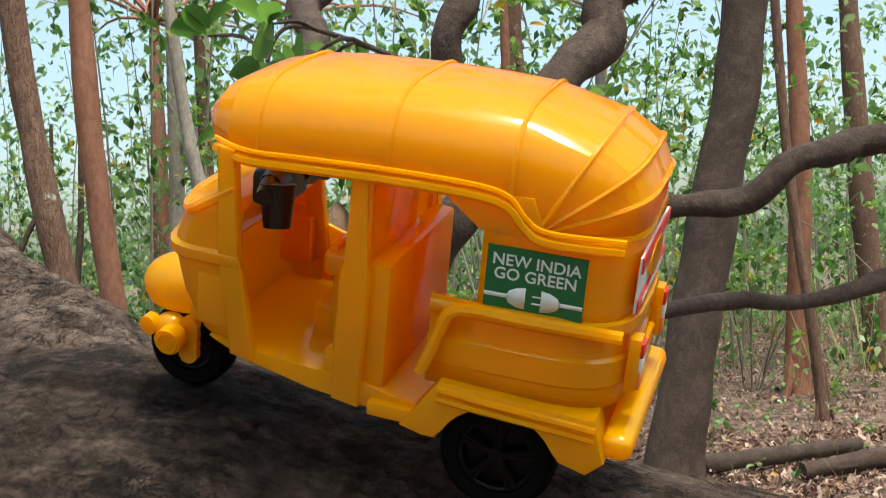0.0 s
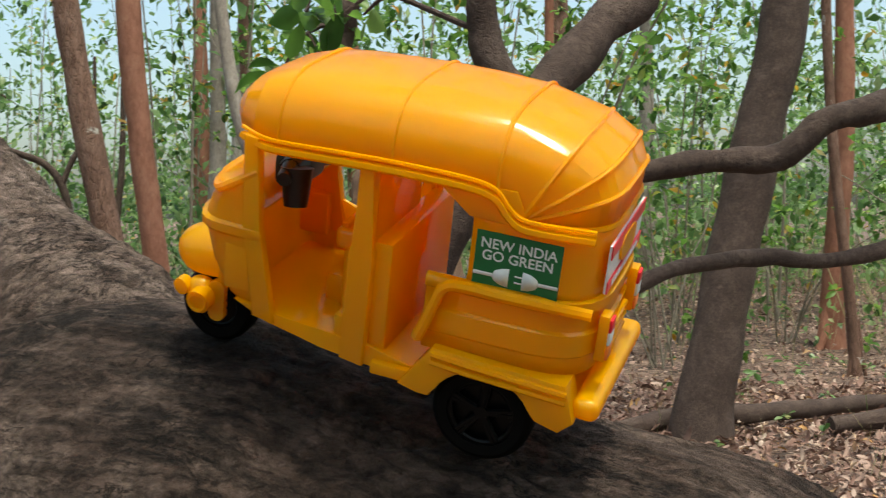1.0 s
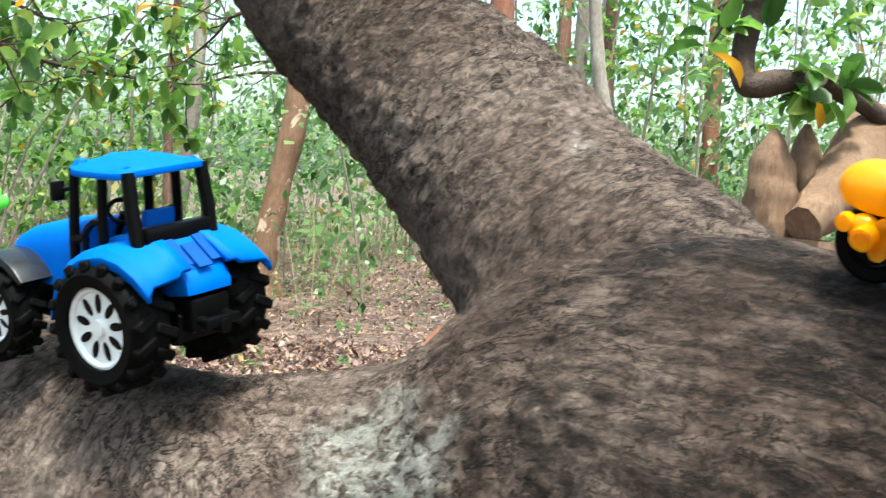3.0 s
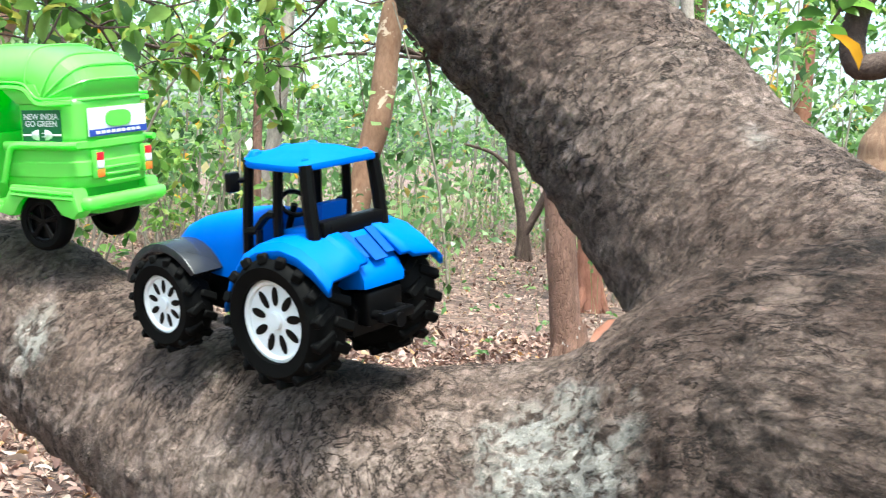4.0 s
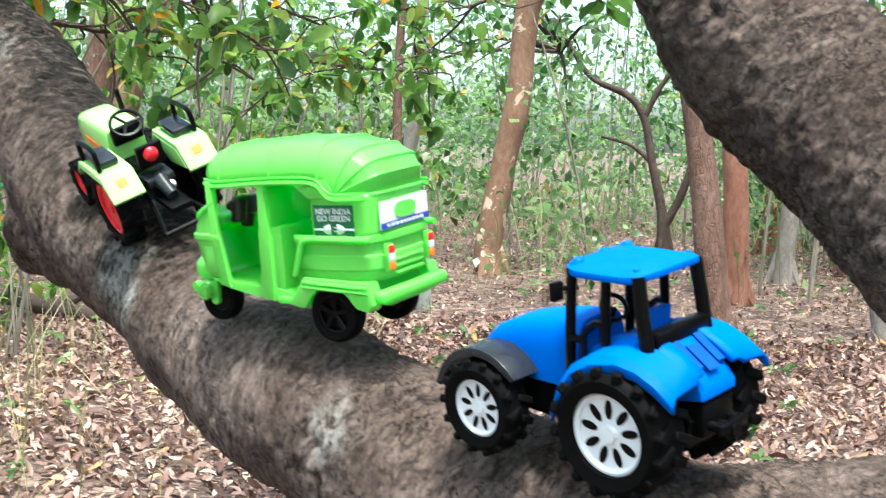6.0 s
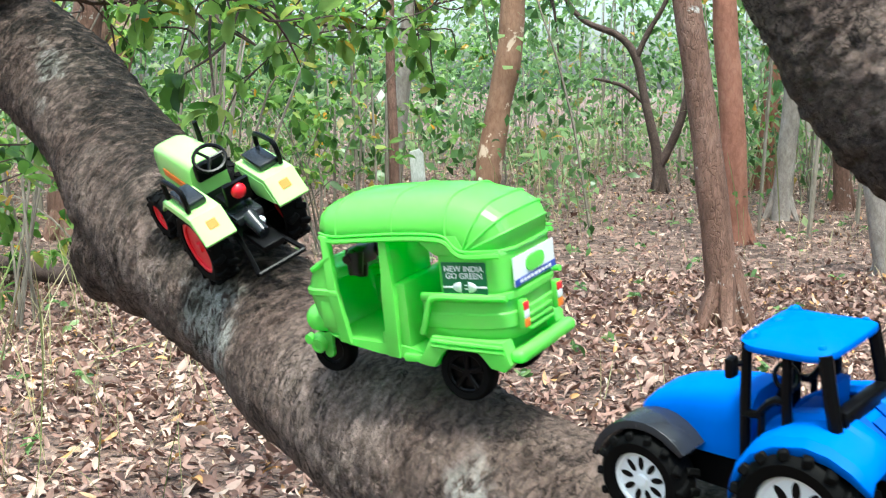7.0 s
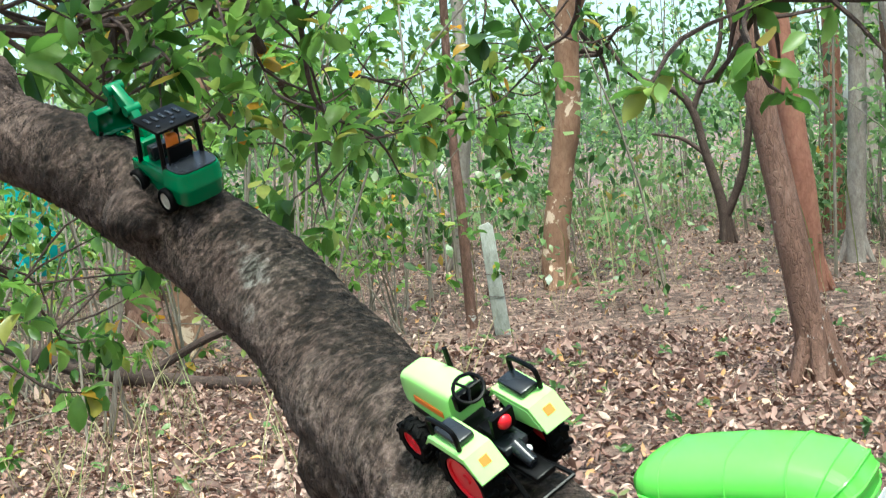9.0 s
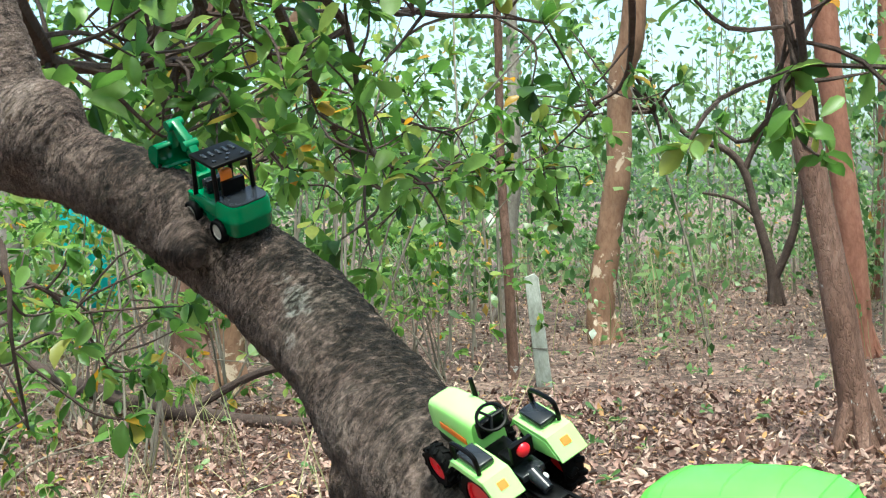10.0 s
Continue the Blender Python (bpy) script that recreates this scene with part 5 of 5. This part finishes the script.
    for s in (-1, 1):
        bm = bmesh.new()
        box(bm, -33.3, -30.6, s * 14, s * 19, 29.5, 42, 0.5)
        lamp = part("tail_lamp", bm, body, t)
        for z0, mt in ((30, M_ORANGE), (34, M_PAPER), (37.5, M_RED)):
            bm = bmesh.new()
            box(bm, -34.0, -33.1, s * 14.4, s * 18.6, z0, z0 + 3.6, 0.3)
            part("lens", bm, mt, lamp)
    return t


rickshaw(set_down((-0.0114, 0.2562, 1.2585), 28.1, 13.5, -18.6), M_YELLOW, "yellow plastic toy auto rickshaw with a green side sticker", True)
rickshaw(set_down((-0.4407, 0.4465, 1.2510), 17.4, -3.0, -7.6) @ Matrix.Scale(0.918, 4), M_GREEN, "bright green plastic toy auto rickshaw with a white back banner", False)


# ---- blue toy tractor ----
def blue_tractor(m):
    t = thing("toy_tractor", m, "blue plastic toy tractor with a black cab frame and white wheels", "toy vehicle", "toys on the limb")
    for s in (-1, 1):
        wheel(t, (0, s * 23.5, 21.5), 22, 18, M_WHITE, spokes=-9, lugs=16, rim_r=0.66, outer=s)
        wheel(t, (61, s * 23, 18), 17.2, 13, M_WHITE, spokes=-9, lugs=14, rim_r=0.64, outer=s)
    bm = bmesh.new()
    rod(bm, (0, -22, 22), (0, 22, 22), 5, 5, 12)
    part("axle", bm, M_BLACK, t)
    bm = bmesh.new()
    rod(bm, (61, -20, 18), (61, 20, 18), 4, 4, 12)
    part("axle", bm, M_BLACK, t)
    bm = bmesh.new()
    slab(bm, [(72, 16), (72, 30), (10, 32), (-12, 30), (-20, 24), (-18, 14), (10, 12)], -11, 11, 1.0)
    part("chassis", bm, M_BLACK, t)
    bm = bmesh.new()
    rows = []
    for x, half, top, low in ((24, 14, 52.5, 28), (34, 14, 52.3, 28), (46, 13.4, 50.8, 28), (58, 12.6, 48, 29), (66, 11.8, 44.5, 30), (71, 10.5, 40, 31), (73, 8.5, 35, 32)):
        rows.append([(x, half * math.copysign(abs(math.cos(a)) ** 0.4, math.cos(a)), low + (top - low) * abs(math.sin(a)) ** 0.5) for a in np.linspace(0, math.pi, 15)])
    vs = sheet(bm, rows)
    bm.faces.new(vs[0])
    bm.faces.new(vs[-1])
    for a, b in zip(vs, vs[1:]):
        bm.faces.new((a[0], b[0], b[-1], a[-1]))
    part("hood", bm, M_BLUE, t)
    for s in (-1, 1):
        # black guard over the front wheel
        bm = bmesh.new()
        arcs = [(61 + r * math.cos(a), 18 + r * math.sin(a)) for r, ang in ((22.5, np.linspace(0.25, 2.5, 12)), (20.0, np.linspace(2.5, 0.25, 12))) for a in ang]
        slab(bm, arcs, s * 12, s * 27, 0.5)
        part("front_guard", bm, M_GREY, t)
        # blue rear guard, broad and angled
        bm = bmesh.new()
        prof = [(25, 25), (22, 33), (16, 41), (8, 45.5), (-3, 47.5), (-11, 46), (-18, 42.5), (-25, 37.5)]
        rows = []
        for i, (x, z) in enumerate(prof):
            rows.append([(x + 1, s * 8.5, z + 3.2), (x + 1, s * 13, z + 3.0), (x, s * 14.5, z + 1.6), (x, s * 26.5, z + 0.4), (x - 0.5, s * 28.6, z - 1.6), (x - 0.5, s * 28.8, z - 4.2)])
        sheet(bm, rows)
        thick(part("rear_guard", bm, M_BLUE, t, "", 22), 0.0018, 0.0)
    bm = bmesh.new()
    slab(bm, [(-2, 34), (-4, 49), (-10, 49.5), (-21.5, 38.5), (-24, 34.5), (-24, 31.5), (-14, 30)], -10.5, 10.5, 0.9)
    rear = part("rear_deck", bm, M_BLUE, t)
    # the deck's recesses, as raised plates with their shade put in darker blue
    for y0, y1, x0, x1 in ((8.6, 4.4, -11.0, -21.0), (-4.4, -8.6, -11.0, -21.0), (3.2, -3.2, -13.5, -22.5)):
        bm = bmesh.new()
        za, zb = 49.5 + (x0 + 10) * 0.767, 49.5 + (x1 + 10) * 0.767
        plate(bm, [(x0, y0, za), (x1, y0, zb), (x1, y1, zb), (x0, y1, za)], 0.6)
        part("deck_recess_shade", bm, M_BLUE_DARK, rear)
    bm = bmesh.new()
    box(bm, -24, -17, -9, 9, 18, 30, 1.2)
    rod(bm, (-28, -6, 22), (-17, -6, 22), 1.8)
    rod(bm, (-28, 6, 22), (-17, 6, 22), 1.8)
    rod(bm, (-31, 0, 20), (-18, 0, 20), 2.6, 2.2)
    box(bm, -30, -27, -8, 8, 20, 23.5, 0.6)
    part("hitch", bm, M_BLACK, t)
    # cab
    bm = bmesh.new()
    roof = []
    for z, k in ((71.2, 0.88), (71.6, 0.985), (72.6, 1.0), (73.8, 0.985), (74.8, 0.90), (75.6, 0.66), (76.6, 0.50), (77.2, 0.36), (77.4, 0.02)):
        ring = []
        for a in np.linspace(0, 2 * math.pi, 49)[:-1]:
            ca, sa = math.cos(a), math.sin(a)
            ring.append((9 + 17.5 * k * math.copysign(abs(ca) ** 0.36, ca), 19.5 * k * math.copysign(abs(sa) ** 0.36, sa), z - 1.2 * abs(sa) ** 3 * k))
        roof.append(ring + ring[:1])
    vs = sheet(bm, roof)
    bmesh.ops.remove_doubles(bm, verts=bm.verts, dist=0.01)
    cap = part("cab_roof", bm, M_BLUE, t)
    for x, y, r in ((22, 14, 3.4), (22, -14, 3.4), (21, 0, 4.2), (-3, 15, 1.8), (-3, -15, 1.8)):
        bm = bmesh.new()
        rod(bm, (x, y, 72.5), (x - 0.4, y, 74.4 + r * 0.3), r * 1.15, r * 0.6, 12)
        ball(bm, (x - 0.4, y, 74.3 + r * 0.3), r * 0.6, r * 0.6, r * 0.3, 10, 6)
        part("roof_lamp", bm, M_BLUE, cap)
    for s in (-1, 1):
        for (x0, z0, x1, w) in ((25, 31, 22.5, 1.9), (9, 42, 8, 1.8), (-8.5, 46, -5, 2.5)):
            bm = bmesh.new()
            tube(bm, [(x0, s * 17.2, z0), ((x0 + x1) / 2, s * 17.4, (z0 + 73) / 2), (x1, s * 16.6, 73)], w, 8)
            part("cab_post", bm, M_BLACK, t)
        bm = bmesh.new()
        tube(bm, [(24, s * 18, 48), (19, s * 18, 48.5), (15, s * 18, 53), (12, s * 18, 55), (9, s * 18, 55)], 1.5, 6)
        tube(bm, [(17.5, s * 18, 49), (18, s * 18, 40), (17, s * 18, 34)], 1.3, 6)
        tube(bm, [(24, s * 18, 32), (12, s * 18, 34)], 1.6, 6)
        part("door_rail", bm, M_BLACK, t)
    bm = bmesh.new()
    box(bm, -11, -6, -15, 15, 47.5, 54, 1.0)
    part("rear_sill", bm, M_BLACK, t)
    bm = bmesh.new()
    rod(bm, (23, 16, 66), (25, 21, 66), 1.0)
    box(bm, 24, 27, 19.5, 24.5, 62, 69, 0.8)
    part("mirror", bm, M_BLACK, t)
    bm = bmesh.new()
    box(bm, 0, 12, -8, 8, 42, 48, 1.4)
    slab(bm, [(-1, 44), (3, 44), (1.5, 58), (-2, 58)], -6.5, 6.5, 0.8)
    part("seat", bm, M_BLUE_DARK, t)
    bm = bmesh.new()
    rod(bm, (22, 0, 45), (18, 0, 55), 1.3)
    tube(bm, [(18 + 2.5 * math.cos(a), 6.5 * math.sin(a), 55.5 + 4 * math.cos(a)) for a in np.linspace(0, 2 * math.pi, 19)], 0.9, 6, False)
    part("steering_wheel", bm, M_BLACK, t)
    return t


blue_tractor(set_down((-0.3027, 0.3604, 1.2225), 30.2, 0.9, -9.9) @ Matrix.Scale(0.978, 4))


# ---- light green toy tractor ----
def lime_tractor(m):
    t = thing("toy_tractor", m, "light green toy tractor with red rims and black fender pads", "toy vehicle", "toys on the limb")
    for s in (-1, 1):
        wheel(t, (-2.5, s * 21, 17), 19.5, 12, M_RED, lugs=14, rim_r=0.7, outer=s)
        wheel(t, (47, s * 19, 12), 12, 9, M_RED, lugs=12, rim_r=0.6, outer=s)
    bm = bmesh.new()
    slab(bm, [(62, 16), (62, 26), (16, 28), (-10, 26), (-14, 18), (10, 12)], -8, 8, 0.8)
    rod(bm, (0, -18, 19), (0, 18, 19), 4.5)
    rod(bm, (47, -17, 12), (47, 17, 12), 2.6)
    part("chassis", bm, M_BLACK, t)
    bm = bmesh.new()
    rows = []
    for x, half, top, low in ((20, 9.8, 46, 26), (24, 10.6, 46.8, 26), (40, 10.6, 46, 25), (56, 10, 44, 25), (63, 9.4, 41.5, 25), (65, 8.5, 37, 25)):
        rows.append([(x, half * math.copysign(abs(math.cos(a)) ** 0.35, math.cos(a)), low + (top - low) * abs(math.sin(a)) ** 0.4) for a in np.linspace(0, math.pi, 15)])
    vs = sheet(bm, rows)
    bm.faces.new(vs[0])
    bm.faces.new(vs[-1])
    for a, b in zip(vs, vs[1:]):
        bm.faces.new((a[0], b[0], b[-1], a[-1]))
    hood = part("hood", bm, M_LIME, t)
    for s in (-1, 1):
        bm = bmesh.new()
        box(bm, 26, 50, s * 10.6, s * 11.4, 31, 35, 0.3)
        part("hood_stripe", bm, M_ORANGE, hood, "orange printed stripe")
        # flat-topped fenders
        bm = bmesh.new()
        slab(bm, [(19, 31), (17.5, 33), (13, 40), (-15, 40.5), (-25, 30), (-24, 28.5), (-14, 37.6), (12, 37.4)], s * 12, s * 29, 0.6)
        fd = part("rear_fender", bm, M_LIME, t)
        bm = bmesh.new()
        slab(bm, [(-2, 27), (12, 38), (-14, 38), (-22, 30)], s * 11.5, s * 13.5, 0.4)
        part("fender_web", bm, M_LIME, fd)
        bm = bmesh.new()
        box(bm, -8, 11, s * 15, s * 26, 40.3, 44.5, 1.4)
        part("fender_pad", bm, M_GREY, fd, "black padded side seat")
        bm = bmesh.new()
        tube(bm, curve_pts([(12, s * 26, 40), (12.5, s * 26, 48), (9, s * 26, 51), (-6, s * 26, 52), (-9, s * 26, 48), (-9, s * 26, 41)], 24), 1.3, 8)
        part("fender_rail", bm, M_BLACK, fd)
        bm = bmesh.new()
        plate(bm, [(-18.0, s * 23, 38.0), (-18.0, s * 18, 38.0), (-21.0, s * 18, 34.8), (-21.0, s * 23, 34.8)][::s], 0.8)
        part("tail_lens", bm, M_ORANGE, fd)
        bm = bmesh.new()
        tube(bm, [(-8, s * 7, 16), (-20, s * 9, 13), (-36, s * 13, 9)], 1.3, 8)
        part("lift_arm", bm, M_BLACK, t)
    bm = bmesh.new()
    tube(bm, [(-36, -13, 9), (-36, 13, 9)], 1.2, 8)
    box(bm, -34, -10, -6, 6, 16, 20, 1.2)
    part("drawbar", bm, M_BLACK, t)
    bm = bmesh.new()
    box(bm, -16, -2, -7.5, 7.5, 24, 29, 1.4)
    rod(bm, (-14, 0, 26), (-26, 0, 22), 4.5, 3.0, 12)
    part("gearbox", bm, M_GREY, t)
    bm = bmesh.new()
    box(bm, -8, 4, -7, 7, 31, 35, 1.4)
    slab(bm, [(-10, 33), (-7, 33), (-9, 45), (-11.5, 45)], -7, 7, 0.8)
    part("seat", bm, M_BLACK, t)
    bm = bmesh.new()
    ball(bm, (-11, 0, 40), 3.2, 4.0, 4.0)
    part("red_knob", bm, M_RED, t)
    bm = bmesh.new()
    ball(bm, (-20, -3, 25), 2.0)
    part("hitch_ball", bm, M_WHITE, t)
    bm = bmesh.new()
    rod(bm, (17, 0, 42), (12, 0, 49), 1.2)
    tube(bm, [(12 + 5.5 * math.cos(a), 8 * math.sin(a), 49.5 + 4.5 * math.cos(a)) for a in np.linspace(0, 2 * math.pi, 21)], 1.0, 6, False)
    for a in (0.5, 2.6, 4.7):
        rod(bm, (12, 0, 49.5), (12 + 5.5 * math.cos(a), 8 * math.sin(a), 49.5 + 4.5 * math.cos(a)), 0.8, 0.8, 6)
    box(bm, 14, 18, -8, 8, 38, 47, 1.0)
    part("steering_wheel", bm, M_BLACK, t)
    bm = bmesh.new()
    rod(bm, (40, -9, 44), (40, -9, 56), 1.5, 1.3, 10)
    part("exhaust", bm, M_BLACK, t)
    return t


lime_tractor(set_down((-0.5976, 0.5734, 1.2839), 37.2, 16.0, -26.1) @ Matrix.Scale(1.088, 4))


# ---- dark green toy excavator ----
def excavator(m):
    t = thing("toy_excavator", m, "dark green toy excavator with a black cab roof", "toy vehicle", "toys on the limb")
    for x in (0, 36):
        for s in (-1, 1):
            wheel(t, (x, s * 19.5, 9 + x / 12), 9.5, 6.5, M_BEIGE, rim_r=0.66, outer=s)
    bm = bmesh.new()
    slab(bm, [(-12, 8), (44, 8), (46, 20), (40, 27), (6, 27), (-12, 22)], -15.5, 15.5, 1.2)
    rod(bm, (0, -18, 9), (0, 18, 9), 2.5)
    rod(bm, (36, -18, 9), (36, 18, 9), 2.5)
    part("chassis", bm, M_EMERALD, t)
    bm = bmesh.new()
    rows = []
    for z, k in ((8, 0.93), (10, 1.0), (18, 1.0), (19, 1.03), (21, 1.03), (22, 1.0), (30, 0.99), (33, 0.93)):
        rows.append([(-6 - (15 * k) * max(0.0, math.cos(a)) ** 0.5 + (8 if abs(math.cos(a)) < 0.02 else 0), 19 * k * math.copysign(abs(math.sin(a)) ** 0.45, math.sin(a)), z) for a in np.linspace(-math.pi / 2, math.pi / 2, 17)])
    vs = sheet(bm, rows)
    bm.faces.new(vs[0])
    bm.faces.new(vs[-1])
    for a, b in zip(vs, vs[1:]):
        bm.faces.new((a[0], b[0], b[-1], a[-1]))
    part("counterweight", bm, M_EMERALD, t)
    bm = bmesh.new()
    a = [bm.verts.new((-6 - 13.5 * max(0.0, math.cos(q)) ** 0.5, 17 * math.copysign(abs(math.sin(q)) ** 0.45, math.sin(q)), 33.3)) for q in np.linspace(-math.pi / 2, math.pi / 2, 17)] + [bm.verts.new((4, 17, 33.3)), bm.verts.new((4, -17, 33.3))]
    b = [bm.verts.new((v.co.x, v.co.y, 34.3)) for v in a]
    bm.faces.new(a)
    bm.faces.new(b)
    for i in range(19):
        bm.faces.new((a[i], a[(i + 1) % 19], b[(i + 1) % 19], b[i]))
    part("engine_cover", bm, M_GREY, t, "glossy black engine cover")
    for s in (-1, 1):
        bm = bmesh.new()
        box(bm, 4, 44, s * 14, s * 18, 18, 28, 1.0)
        part("side_panel", bm, M_EMERALD, t)
        for x0, x1 in ((2, 3), (34, 31)):
            bm = bmesh.new()
            rod(bm, (x0, s * 16.3, 27), (x1, s * 16, 60), 2.0, 1.8, 8)
            part("cab_post", bm, M_BLACK, t)
    bm = bmesh.new()
    box(bm, 0, 34, -18, 18, 59, 62, 1.0)
    roof = part("cab_roof", bm, M_BLACK, t)
    for k in range(5):
        bm = bmesh.new()
        box(bm, 16, 25, -13.5 + k * 6.2, -10.8 + k * 6.2, 61.6, 63.0, 0.4)
        part("roof_slot", bm, M_GREY, roof)
    for x, y in ((5, -12), (5, 2), (7, 12), (11, -3)):
        bm = bmesh.new()
        rod(bm, (x, y, 61.5), (x, y, 63), 1.8, 1.6, 8)
        part("roof_stud", bm, M_GREY, roof)
    bm = bmesh.new()
    box(bm, 3, 14, -10, 12, 27, 34, 1.2)
    slab(bm, [(2, 30), (6, 30), (4, 46), (1, 46)], -9, 11, 0.8)
    part("seat", bm, M_BLACK, t)
    bm = bmesh.new()
    box(bm, 26, 34, -10, 10, 27, 38, 1.0)
    part("console", bm, M_GREY, t)
    bm = bmesh.new()
    box(bm, 7, 14, -3, 6, 34, 52, 2.6, 3)
    part("orange_block", bm, M_ORANGE, t, "plain orange plastic block on the seat")
    # boom, dipper, bucket
    bm = bmesh.new()
    box(bm, 40, 50, -9, 9, 20, 38, 1.4)
    part("boom_mount", bm, M_EMERALD, t)
    bm = bmesh.new()
    slab(bm, [(44, 32), (51, 32), (64, 52), (82, 61), (86, 66), (80, 70), (61, 59), (46, 42)], -3.6, 3.6, 1.0)
    boom = part("boom", bm, M_EMERALD, t)
    bm = bmesh.new()
    rod(bm, (83, -7, 66), (83, 7, 66), 4.6, 4.6, 16)
    rod(bm, (62, -6, 55), (62, 6, 55), 4.2, 4.2, 14)
    part("boom_joint", bm, M_EMERALD, boom)
    bm = bmesh.new()
    slab(bm, [(80, 68), (87, 69), (95, 46), (92, 42), (87, 44)], -3, 3, 0.8)
    part("dipper", bm, M_EMERALD, t)
    bm = bmesh.new()
    arc = [(90 + 13 * math.cos(a), 38 + 12 * math.sin(a)) for a in np.linspace(1.9, -1.4, 10)]
    sheet(bm, [[(x, y, z) for x, z in arc] for y in (-16, 16)])
    bk = thick(part("bucket", bm, M_EMERALD, t), 0.0016)
    for s in (-1, 1):
        bm = bmesh.new()
        slab(bm, arc, s * 15.4, s * 16.4)
        part("bucket_side", bm, M_EMERALD, bk)
    for k in range(5):
        bm = bmesh.new()
        slab(bm, [(94, 26), (90, 24.5), (84, 27), (90, 27)], -15.2 + k * 6.7, -11.6 + k * 6.7)
        part("bucket_tooth", bm, M_EMERALD, bk)
    return t


excavator(set_down((-0.8697, 0.7700, 1.4381), 27.9, 20.4, -19.0) @ Matrix.Scale(1.01, 4))
